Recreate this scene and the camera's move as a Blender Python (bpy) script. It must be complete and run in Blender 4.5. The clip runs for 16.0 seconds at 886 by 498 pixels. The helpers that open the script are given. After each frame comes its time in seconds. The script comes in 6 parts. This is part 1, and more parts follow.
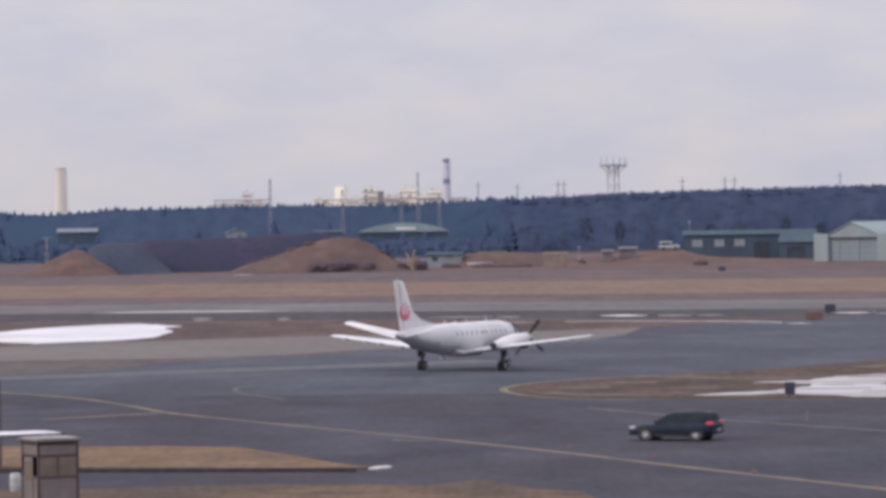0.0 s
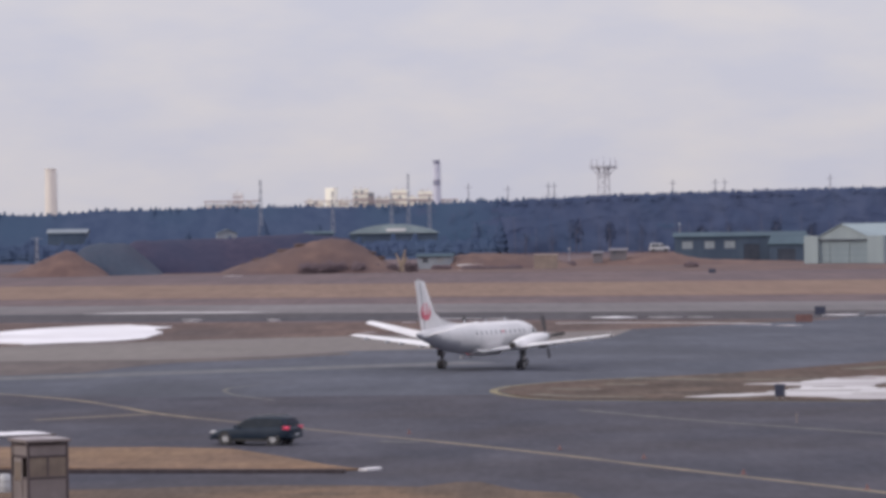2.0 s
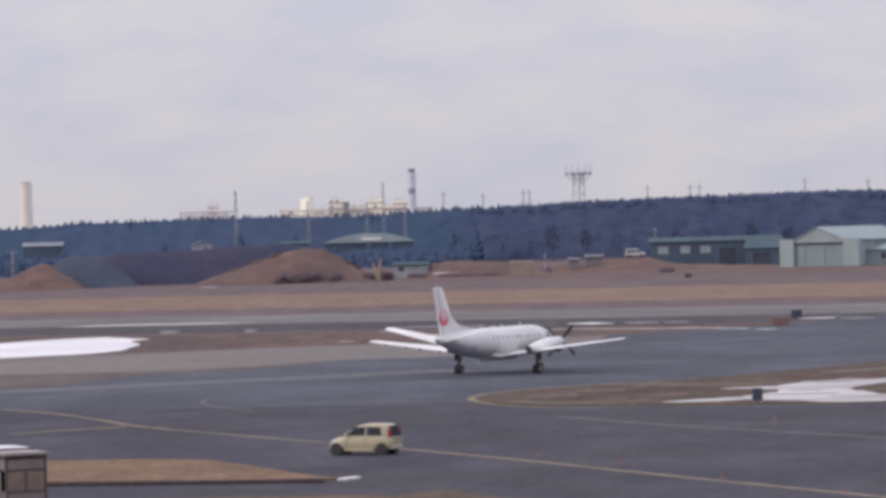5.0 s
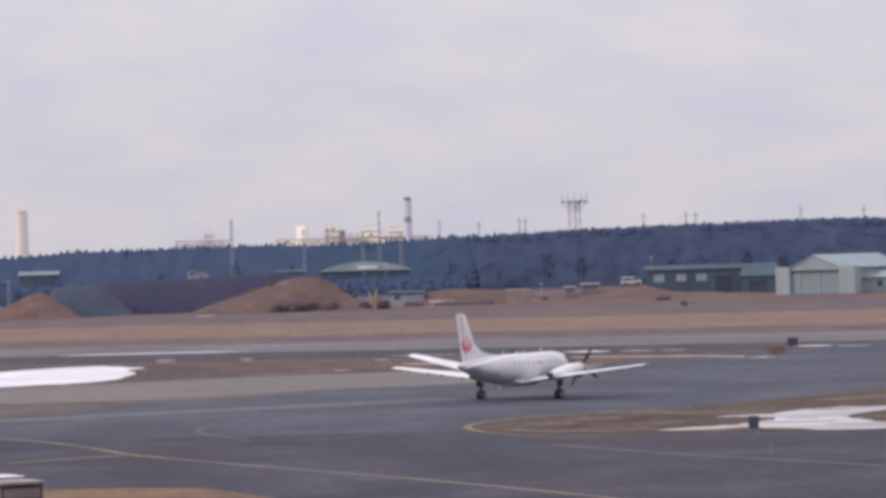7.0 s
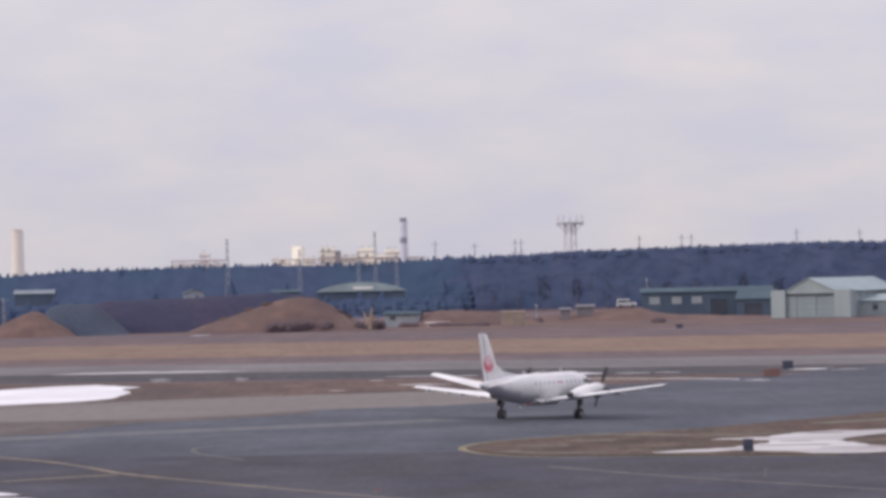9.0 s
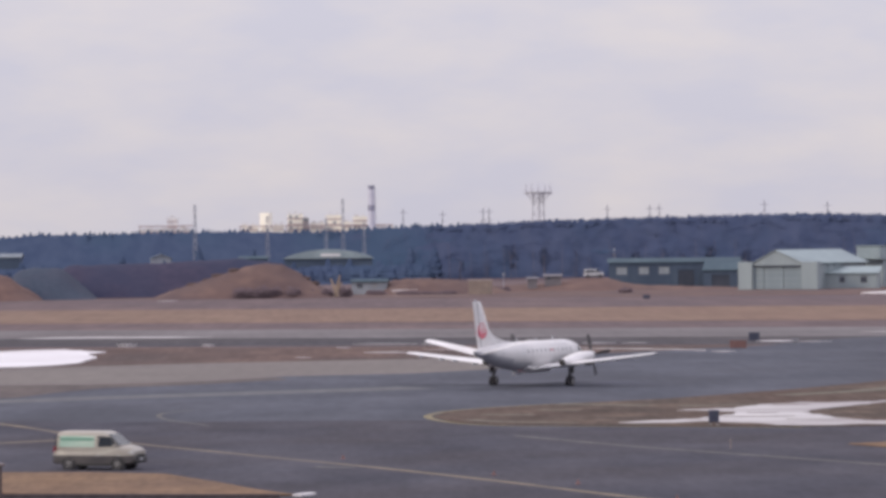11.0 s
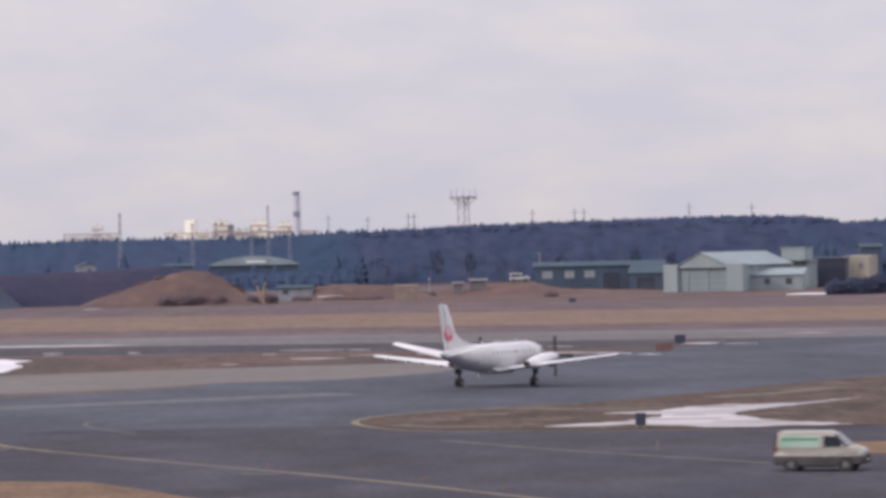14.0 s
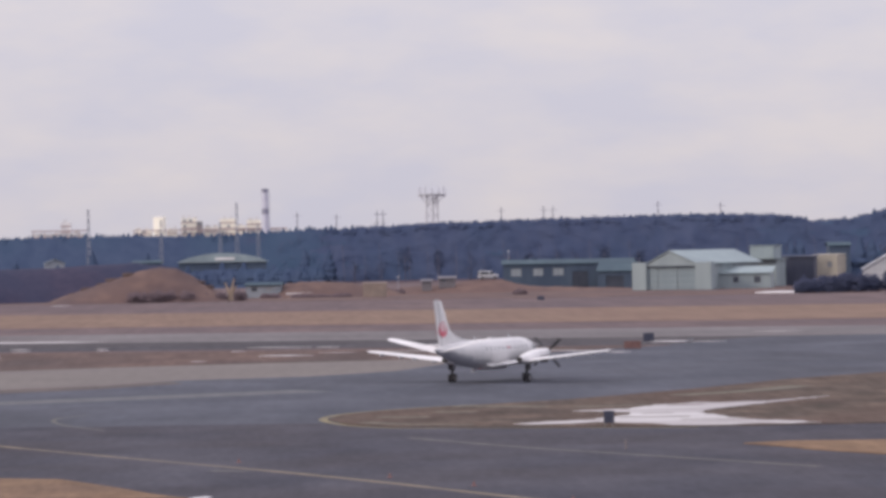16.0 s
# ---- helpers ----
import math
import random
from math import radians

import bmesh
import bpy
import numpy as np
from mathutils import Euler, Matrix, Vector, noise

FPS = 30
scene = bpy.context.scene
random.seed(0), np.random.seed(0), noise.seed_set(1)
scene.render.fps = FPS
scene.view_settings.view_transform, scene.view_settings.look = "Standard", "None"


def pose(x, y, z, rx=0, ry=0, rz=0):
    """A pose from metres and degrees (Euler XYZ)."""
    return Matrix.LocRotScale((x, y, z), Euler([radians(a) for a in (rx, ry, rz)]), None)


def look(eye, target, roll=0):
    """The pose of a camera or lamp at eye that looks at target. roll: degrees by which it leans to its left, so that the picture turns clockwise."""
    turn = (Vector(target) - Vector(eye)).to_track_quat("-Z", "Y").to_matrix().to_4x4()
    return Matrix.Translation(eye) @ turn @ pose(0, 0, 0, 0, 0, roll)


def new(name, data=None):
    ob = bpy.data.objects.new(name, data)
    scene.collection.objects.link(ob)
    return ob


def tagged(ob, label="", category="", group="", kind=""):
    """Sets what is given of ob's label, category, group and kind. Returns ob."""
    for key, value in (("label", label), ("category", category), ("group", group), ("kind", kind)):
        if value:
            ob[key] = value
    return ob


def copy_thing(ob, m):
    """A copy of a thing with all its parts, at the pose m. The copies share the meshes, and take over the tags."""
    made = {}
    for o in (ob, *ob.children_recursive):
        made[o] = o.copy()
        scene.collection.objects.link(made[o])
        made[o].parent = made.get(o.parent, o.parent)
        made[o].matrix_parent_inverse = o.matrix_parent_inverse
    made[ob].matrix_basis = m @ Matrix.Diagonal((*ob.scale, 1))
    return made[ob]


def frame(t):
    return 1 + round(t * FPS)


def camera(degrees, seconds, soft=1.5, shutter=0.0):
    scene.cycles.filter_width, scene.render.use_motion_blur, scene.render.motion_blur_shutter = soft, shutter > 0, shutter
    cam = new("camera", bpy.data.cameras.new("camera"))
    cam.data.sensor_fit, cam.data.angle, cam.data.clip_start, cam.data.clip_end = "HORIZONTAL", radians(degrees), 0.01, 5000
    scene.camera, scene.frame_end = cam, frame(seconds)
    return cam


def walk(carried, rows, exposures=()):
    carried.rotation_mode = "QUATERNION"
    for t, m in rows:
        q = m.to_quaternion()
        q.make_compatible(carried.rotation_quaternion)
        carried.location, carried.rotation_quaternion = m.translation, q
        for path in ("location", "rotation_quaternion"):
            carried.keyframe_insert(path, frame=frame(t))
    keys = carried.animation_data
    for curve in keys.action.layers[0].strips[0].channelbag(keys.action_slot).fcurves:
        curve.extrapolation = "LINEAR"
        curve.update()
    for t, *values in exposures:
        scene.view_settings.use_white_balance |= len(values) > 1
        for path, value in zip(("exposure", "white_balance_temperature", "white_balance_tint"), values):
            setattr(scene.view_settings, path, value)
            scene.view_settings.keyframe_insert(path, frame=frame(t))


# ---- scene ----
cam = camera(12.781, 16.0, soft=3.6, shutter=0.4)
EYE = Vector((0.0, 0.0, 11.17))

# seconds, turn to the right, tilt up, lean to the left (degrees): held in the hand on a deck
PATH = [
    (0, 0.000, -0.417, -0.894),
    (0.5, -0.007, -0.539, -0.659),
    (1, 0.016, -0.574, -0.562),
    (1.5, 0.081, -0.477, -0.885),
    (2, 0.142, -0.398, -0.794),
    (2.5, 0.140, -0.300, -0.695),
    (3, 0.272, -0.322, -0.406),
    (3.5, 0.354, -0.272, -0.585),
    (5.8, 0.494, -0.290, -1.759),
    (6, 0.534, -0.240, -1.600),
    (6.5, 0.607, -0.082, -1.564),
    (7, 0.564, 0.123, -1.625),
    (7.5, 0.583, 0.298, -1.261),
    (8, 0.617, 0.461, -1.013),
    (8.2, 0.611, 0.508, -1.273),
    (10.5, 0.847, 0.042, -1.071),
    (11, 1.094, -0.042, -0.668),
    (11.5, 1.365, 0.007, -0.795),
    (12, 1.551, 0.006, -1.008),
    (12.5, 1.759, -0.069, -1.367),
    (13, 1.960, -0.098, -1.369),
    (13.5, 2.100, -0.040, -1.380),
    (14, 2.175, 0.016, -1.212),
    (14.5, 2.230, 0.003, -1.012),
    (15, 2.328, -0.007, -0.920),
    (15.5, 2.507, -0.044, -1.020),
    (16, 2.626, -0.029, -1.079),
]


def aim(turn, tilt, lean):
    a, b = radians(turn), radians(tilt)
    return look(EYE, EYE + Vector((math.sin(a) * math.cos(b), math.cos(a) * math.cos(b), math.sin(b))), lean)


walk(cam, [(t, aim(a, b, c)) for t, a, b, c in PATH], [(0, 0.0, 6480, 8.5), (6, 0.0, 6480, 8.5), (6.5, 0.055, 6520, 10), (7, 0.07, 6560, 10), (10.5, 0.07, 6600, 10.5), (16, 0.07, 6620, 10.8)])

# ---------------------------------------------------------------- light: hazy overcast, weak low sun from the left
SUN_AZ, SUN_EL = radians(-112), radians(24)

world = bpy.data.worlds.new("overcast")
scene.world = world
world.use_nodes = True
wn, wl = world.node_tree.nodes, world.node_tree.links
wn.clear()


def wnode(kind, **kw):
    n = wn.new(kind)
    for k, v in kw.items():
        n.inputs[k].default_value = v
    return n


sky = wn.new("ShaderNodeTexSky")
sky.sky_type, sky.sun_disc = "NISHITA", False
sky.sun_elevation, sky.sun_rotation = SUN_EL, SUN_AZ
wco = wn.new("ShaderNodeTexCoord")
wsep = wn.new("ShaderNodeSeparateXYZ")
wl.new(wco.outputs["Generated"], wsep.inputs[0])
# an overcast dome: brighter towards the zenith
wup = wnode("ShaderNodeMapRange")
for k, v in (("From Min", 0.0), ("From Max", 1.0), ("To Min", 1.0), ("To Max", 2.5)):
    wup.inputs[k].default_value = v
wl.new(wsep.outputs["Z"], wup.inputs["Value"])
# soft banks of cloud low over the horizon, lilac between cream
wmap = wn.new("ShaderNodeMapping")
wmap.inputs["Scale"].default_value = (1.0, 1.0, 3.0)
wl.new(wco.outputs["Generated"], wmap.inputs[0])
wcl = wnode("ShaderNodeTexNoise", Scale=19.0, Detail=6.0, Roughness=0.55)
wl.new(wmap.outputs[0], wcl.inputs["Vector"])
wramp = wn.new("ShaderNodeValToRGB")
wramp.color_ramp.elements[0].position, wramp.color_ramp.elements[0].color = 0.36, (0.562, 0.555, 0.658, 1)
wramp.color_ramp.elements[1].position, wramp.color_ramp.elements[1].color = 0.67, (0.652, 0.614, 0.654, 1)
wl.new(wcl.outputs["Fac"], wramp.inputs["Fac"])
wdome = wn.new("ShaderNodeVectorMath")
wdome.operation = "SCALE"
wl.new(wramp.outputs["Color"], wdome.inputs[0])
wl.new(wup.outputs[0], wdome.inputs["Scale"])
wthin = wn.new("ShaderNodeVectorMath")
wthin.operation = "SCALE"
wthin.inputs["Scale"].default_value = 0.08
wl.new(sky.outputs[0], wthin.inputs[0])
wmix = wn.new("ShaderNodeMix")
wmix.data_type = "RGBA"
wmix.inputs["Factor"].default_value = 0.93
wl.new(wthin.outputs[0], wmix.inputs["A"])
wl.new(wdome.outputs[0], wmix.inputs["B"])
wbg = wnode("ShaderNodeBackground", Strength=1.0)
wout = wn.new("ShaderNodeOutputWorld")
wl.new(wmix.outputs["Result"], wbg.inputs["Color"])
wl.new(wbg.outputs[0], wout.inputs[0])

sun = new("sun", bpy.data.lights.new("sun", "SUN"))
sun.data.energy, sun.data.angle, sun.data.color = 1.3, radians(12), (1.0, 0.88, 0.72)
sun.matrix_world = look(
    (0, 0, 60),
    (-math.sin(SUN_AZ) * math.cos(SUN_EL), -math.cos(SUN_AZ) * math.cos(SUN_EL), 60 - math.sin(SUN_EL)),
)


# ---------------------------------------------------------------- materials
def surface(name, c1, c2, scale=1.0, stretch=(1, 1, 1), rough=0.7, metal=0.0, bump=0.0, bump_scale=None, detail=5.0,
            c3=None, big=0.05, spec=0.5, lo=0.35, hi=0.65, turn=0.0, per_object=0.0, per_island=0.0, lean=None, grain=None):
    """Two noises, a fine grain between c1 and c2 and a broad one towards c3, with a little relief."""
    m = bpy.data.materials.new(name)
    m.use_nodes = True
    n, l = m.node_tree.nodes, m.node_tree.links
    p = n["Principled BSDF"]
    p.inputs["Roughness"].default_value, p.inputs["Metallic"].default_value = rough, metal
    p.inputs["Specular IOR Level"].default_value = spec
    co = n.new("ShaderNodeTexCoord")
    mp = n.new("ShaderNodeMapping")
    mp.inputs["Scale"].default_value = stretch
    mp.inputs["Rotation"].default_value = (0, 0, turn)
    l.new(co.outputs["Object"], mp.inputs[0])
    fine = n.new("ShaderNodeTexNoise")
    fine.inputs["Scale"].default_value, fine.inputs["Detail"].default_value = scale, detail
    l.new(mp.outputs[0], fine.inputs["Vector"])
    ramp = n.new("ShaderNodeValToRGB")
    ramp.color_ramp.elements[0].position, ramp.color_ramp.elements[0].color = lo, (*c1, 1)
    ramp.color_ramp.elements[1].position, ramp.color_ramp.elements[1].color = hi, (*c2, 1)
    l.new(fine.outputs["Fac"], ramp.inputs["Fac"])
    colour = ramp.outputs["Color"]
    if c3:
        wide = n.new("ShaderNodeTexNoise")
        wide.inputs["Scale"].default_value, wide.inputs["Detail"].default_value = big, 3.0
        l.new(mp.outputs[0], wide.inputs["Vector"])
        fac = n.new("ShaderNodeMapRange")
        fac.inputs["From Min"].default_value, fac.inputs["From Max"].default_value = 0.42, 0.68
        l.new(wide.outputs["Fac"], fac.inputs["Value"])
        mix = n.new("ShaderNodeMix")
        mix.data_type = "RGBA"
        l.new(fac.outputs[0], mix.inputs["Factor"])
        l.new(colour, mix.inputs["A"])
        mix.inputs["B"].default_value = (*c3, 1)
        colour = mix.outputs["Result"]
    if grain:
        # tufts, grit and scuffs: two finer scatters of light and dark
        for (gx, gy), k in grain:
            gm = n.new("ShaderNodeMapping")
            gm.inputs["Scale"].default_value = (gx, gy, 1.0)
            gm.inputs["Rotation"].default_value = (0, 0, 0.12)
            l.new(co.outputs["Object"], gm.inputs[0])
            gn = n.new("ShaderNodeTexNoise")
            gn.inputs["Scale"].default_value, gn.inputs["Detail"].default_value = 1.0, 3.0
            gn.inputs["Roughness"].default_value = 0.6
            l.new(gm.outputs[0], gn.inputs["Vector"])
            gv = n.new("ShaderNodeMapRange")
            gv.inputs["From Min"].default_value, gv.inputs["From Max"].default_value = 0.3, 0.7
            gv.inputs["To Min"].default_value, gv.inputs["To Max"].default_value = 1 - k, 1 + k
            l.new(gn.outputs["Fac"], gv.inputs["Value"])
            gs = n.new("ShaderNodeVectorMath")
            gs.operation = "SCALE"
            l.new(colour, gs.inputs[0])
            l.new(gv.outputs[0], gs.inputs["Scale"])
            colour = gs.outputs[0]
    if per_object or per_island:
        src = n.new("ShaderNodeObjectInfo") if per_object else n.new("ShaderNodeNewGeometry")
        val = n.new("ShaderNodeMapRange")
        k = per_object or per_island
        val.inputs["To Min"].default_value, val.inputs["To Max"].default_value = 1 - k, 1 + k
        l.new(src.outputs["Random" if per_object else "Random Per Island"], val.inputs["Value"])
        mul = n.new("ShaderNodeVectorMath")
        mul.operation = "SCALE"
        l.new(colour, mul.inputs[0])
        l.new(val.outputs[0], mul.inputs["Scale"])
        colour = mul.outputs[0]
    l.new(colour, p.inputs["Base Color"])
    if lean:
        # many tiny leaves in one facet: a fixed normal evens out their shade
        geo = n.new("ShaderNodeNewGeometry")
        mixn = n.new("ShaderNodeMix")
        mixn.data_type = "VECTOR"
        mixn.inputs["Factor"].default_value = 0.84
        l.new(geo.outputs["Normal"], mixn.inputs["A"])
        mixn.inputs["B"].default_value = lean
        unit = n.new("ShaderNodeVectorMath")
        unit.operation = "NORMALIZE"
        l.new(mixn.outputs["Result"], unit.inputs[0])
        l.new(unit.outputs[0], p.inputs["Normal"])
    if bump:
        b = n.new("ShaderNodeBump")
        b.inputs["Strength"].default_value, b.inputs["Distance"].default_value = min(1.0, bump), 0.05
        if bump_scale:
            bn = n.new("ShaderNodeTexNoise")
            bn.inputs["Scale"].default_value, bn.inputs["Detail"].default_value = bump_scale, 4.0
            l.new(mp.outputs[0], bn.inputs["Vector"])
            l.new(bn.outputs["Fac"], b.inputs["Height"])
        else:
            l.new(fine.outputs["Fac"], b.inputs["Height"])
        l.new(b.outputs[0], p.inputs["Normal"])
    return m


def glow(name, colour, power):
    m = bpy.data.materials.new(name)
    m.use_nodes = True
    p = m.node_tree.nodes["Principled BSDF"]
    p.inputs["Base Color"].default_value = (*colour, 1)
    p.inputs["Emission Color"].default_value, p.inputs["Emission Strength"].default_value = (*colour, 1), power
    return m


RUN = math.atan(-0.36)          # the way the runway lies, from the x axis
ACROSS = (0.06, 0.5, 1.0)       # grain drawn out along it
M = dict(
    dead_grass=surface("bleached_dead_grass", (0.125, 0.118, 0.100), (0.170, 0.158, 0.132), 0.8, (0.5, 0.5, 1), 0.95, spec=0.1, grain=[((1.5, 0.3), 0.14)]),
    verge=surface("dark_red_brown_turf", (0.093, 0.065, 0.060), (0.135, 0.093, 0.082), 0.5, (0.3, 0.1, 1), 0.95, bump=0.3, c3=(0.082, 0.064, 0.063), big=0.2, spec=0.1,
                  grain=[((1.2, 0.07), 0.16), ((0.25, 0.03), 0.14)]),
    ground=surface("dry_brown_turf", (0.100, 0.073, 0.079), (0.136, 0.098, 0.099), 0.5, (0.22, 0.06, 1), 0.95, bump=0.3,
                   c3=(0.103, 0.077, 0.085), big=0.15, turn=-RUN, spec=0.2, grain=[((0.8, 0.035), 0.12), ((0.2, 0.012), 0.10)]),
    tan=surface("pale_winter_grass", (0.164, 0.110, 0.085), (0.198, 0.136, 0.103), 0.3, (0.35, 0.10, 1), 0.95, bump=0.3,
                c3=(0.176, 0.117, 0.092), big=0.10, turn=-RUN, spec=0.2, grain=[((0.8, 0.04), 0.12), ((0.2, 0.015), 0.08)]),
    straw=surface("straw_grass", (0.152, 0.094, 0.058), (0.206, 0.134, 0.084), 0.9, (0.4, 0.6, 1), 0.95, bump=0.4,
                  c3=(0.128, 0.084, 0.062), big=0.11, spec=0.2, grain=[((2.6, 0.35), 0.16), ((0.5, 0.12), 0.14)]),
    scrub=surface("trodden_grass", (0.068, 0.057, 0.051), (0.136, 0.103, 0.085), 0.4, (0.5, 0.32, 1), 0.95, bump=0.4,
                  c3=(0.098, 0.071, 0.061), big=0.16, spec=0.05, lo=0.36, hi=0.66, grain=[((1.6, 0.2), 0.20), ((0.35, 0.08), 0.16)]),
    bank=surface("worn_bank_grass", (0.092, 0.070, 0.056), (0.166, 0.110, 0.074), 0.5, (0.4, 0.4, 1), 0.95, bump=0.4,
                 c3=(0.090, 0.070, 0.060), big=0.14, spec=0.1, grain=[((2.8, 0.4), 0.18), ((0.5, 0.14), 0.16)]),
    asphalt=surface("worn_asphalt", (0.081, 0.087, 0.108), (0.106, 0.111, 0.135), 0.35, (0.28, 0.16, 1), 0.95, bump=0.15,
                    c3=(0.078, 0.082, 0.099), big=0.22, bump_scale=20, turn=-RUN, spec=0.04, grain=[((1.1, 0.13), 0.08), ((0.16, 0.04), 0.08)]),
    apron=surface("dark_patched_asphalt", (0.060, 0.061, 0.077), (0.087, 0.086, 0.104), 0.35, (0.3, 0.2, 1), 0.95, bump=0.15,
                  c3=(0.066, 0.062, 0.072), big=0.25, bump_scale=20, turn=-0.2, spec=0.04, grain=[((2.2, 0.36), 0.10), ((0.3, 0.10), 0.12)]),
    runway=surface("runway_asphalt", (0.142, 0.134, 0.140), (0.190, 0.178, 0.184), 0.25, (0.2, 0.12, 1), 0.9, bump=0.1,
                   c3=(0.142, 0.131, 0.136), big=0.15, turn=-RUN, spec=0.05, grain=[((0.7, 0.05), 0.08)]),
    dark_asphalt=surface("dark_sealed_asphalt", (0.058, 0.057, 0.068), (0.082, 0.080, 0.090), 0.4, ACROSS, 0.85,
                         c3=(0.084, 0.073, 0.076), big=0.10, turn=-RUN, spec=0.05, bump=0.1, grain=[((0.8, 0.06), 0.16), ((0.15, 0.03), 0.14)]),
    pale=surface("old_pale_pavement", (0.168, 0.153, 0.147), (0.194, 0.177, 0.168), 0.4, (0.2, 0.12, 1), 0.9, bump=0.1,
                 c3=(0.158, 0.143, 0.140), big=0.2, turn=-RUN, spec=0.05, grain=[((0.9, 0.09), 0.07)]),
    seam_turf=surface("thin_turf_on_pavement", (0.098, 0.084, 0.084), (0.128, 0.108, 0.104), 0.5, (0.3, 0.1, 1), 0.95, spec=0.1, grain=[((1.0, 0.10), 0.14)]),
    streak=surface("faded_edge_paint", (0.094, 0.097, 0.109), (0.120, 0.121, 0.128), 0.8, (0.2, 0.8, 1), 0.85, spec=0.2, grain=[((0.8, 0.12), 0.14)]),
    faint=surface("worn_pale_paint", (0.092, 0.090, 0.092), (0.124, 0.117, 0.108), 0.8, (0.4, 0.8, 1), 0.85, spec=0.2, grain=[((1.0, 0.3), 0.2)]),
    yellow=surface("faded_yellow_paint", (0.165, 0.135, 0.100), (0.215, 0.174, 0.124), 0.7, (1, 1, 1), 0.8,
                   c3=(0.118, 0.098, 0.086), big=0.10, spec=0.2, grain=[((1.2, 0.3), 0.22)]),
    bright_yellow=surface("yellow_paint", (0.17, 0.145, 0.085), (0.23, 0.195, 0.105), 0.6, (1, 1, 1), 0.8,
                          c3=(0.125, 0.110, 0.085), big=0.2, spec=0.2, grain=[((1.2, 0.3), 0.2)]),
    snow=surface("old_snow", (0.62, 0.61, 0.64), (0.76, 0.75, 0.78), 0.9, (0.25, 0.5, 1), 0.75, bump=0.5, c3=(0.50, 0.48, 0.50),
                 big=0.12, spec=0.3),
    wet_snow=surface("wet_grey_snow", (0.385, 0.372, 0.380), (0.555, 0.545, 0.555), 0.6, (0.12, 0.6, 1), 0.75, bump=0.4, c3=(0.306, 0.281, 0.290), big=0.2, spec=0.2),
    slush=surface("dirty_snow", (0.30, 0.28, 0.29), (0.42, 0.40, 0.42), 0.9, (0.25, 0.6, 1), 0.75, bump=0.4, spec=0.3),
)


# ---------------------------------------------------------------- mesh helpers
def mesh_of(name, bm, material, smooth=False):
    bmesh.ops.recalc_face_normals(bm, faces=bm.faces)
    me = bpy.data.meshes.new(name)
    bm.to_mesh(me)
    bm.free()
    for m in material if isinstance(material, (list, tuple)) else [material]:
        me.materials.append(m)
    if smooth:
        me.shade_smooth()
        me.set_sharp_from_angle(angle=radians(38))
    return me


def part(name, bm, material, parent=None, label="", smooth=False, at=None):
    ob = new(name, mesh_of(name, bm, material, smooth))
    if parent:
        ob.parent = parent
    if at is not None:
        ob.matrix_basis = at
    return tagged(ob, label)


def thing(name, label, category, m=Matrix(), group="", kind=""):
    ob = new(name)
    ob.empty_display_size = 0.3
    ob.matrix_basis = m
    return tagged(ob, label, category, group, kind)


def box(bm, x0, y0, z0, x1, y1, z1, bevel=0.0, m=Matrix()):
    r = bmesh.ops.create_cube(bm, size=1, matrix=m @ Matrix.Translation(((x0 + x1) / 2, (y0 + y1) / 2, (z0 + z1) / 2))
                              @ Matrix.Diagonal((abs(x1 - x0), abs(y1 - y0), abs(z1 - z0), 1)))
    if bevel:
        edges = list({e for v in r["verts"] for e in v.link_edges})
        bmesh.ops.bevel(bm, geom=edges, offset=bevel, segments=2, affect="EDGES", profile=0.5)
    return bm


def tube(bm, a, b, r0, r1=None, n=10):
    a, b = Vector(a), Vector(b)
    d = b - a
    m = Matrix.Translation((a + b) / 2) @ d.to_track_quat("Z", "Y").to_matrix().to_4x4()
    bmesh.ops.create_cone(bm, cap_ends=True, segments=n, radius1=r0, radius2=r0 if r1 is None else r1, depth=d.length, matrix=m)
    return bm


def loft(bm, rings, close=True, caps=True):
    """Skin a row of equal rings of points."""
    rows = [[bm.verts.new(p) for p in ring] for ring in rings]
    n = len(rows[0])
    for a, b in zip(rows, rows[1:]):
        for i in range(n if close else n - 1):
            j = (i + 1) % n
            bm.faces.new((a[i], a[j], b[j], b[i]))
    if caps and close:
        bm.faces.new(rows[0][::-1])
        bm.faces.new(rows[-1])
    return bm


def prism(bm, outline, x0, x1, axis="x"):
    """A flat outline (u, v) given thickness along an axis."""
    def put(u, v, w):
        return {"x": (w, u, v), "y": (u, w, v), "z": (u, v, w)}[axis]
    return loft(bm, [[put(u, v, w) for u, v in outline] for w in (x0, x1)])


def B():
    return bmesh.new()


# ---------------------------------------------------------------- the field: one sheet, paved and grassed areas on it
def along(c, x):
    return (x, c - 0.36 * x)


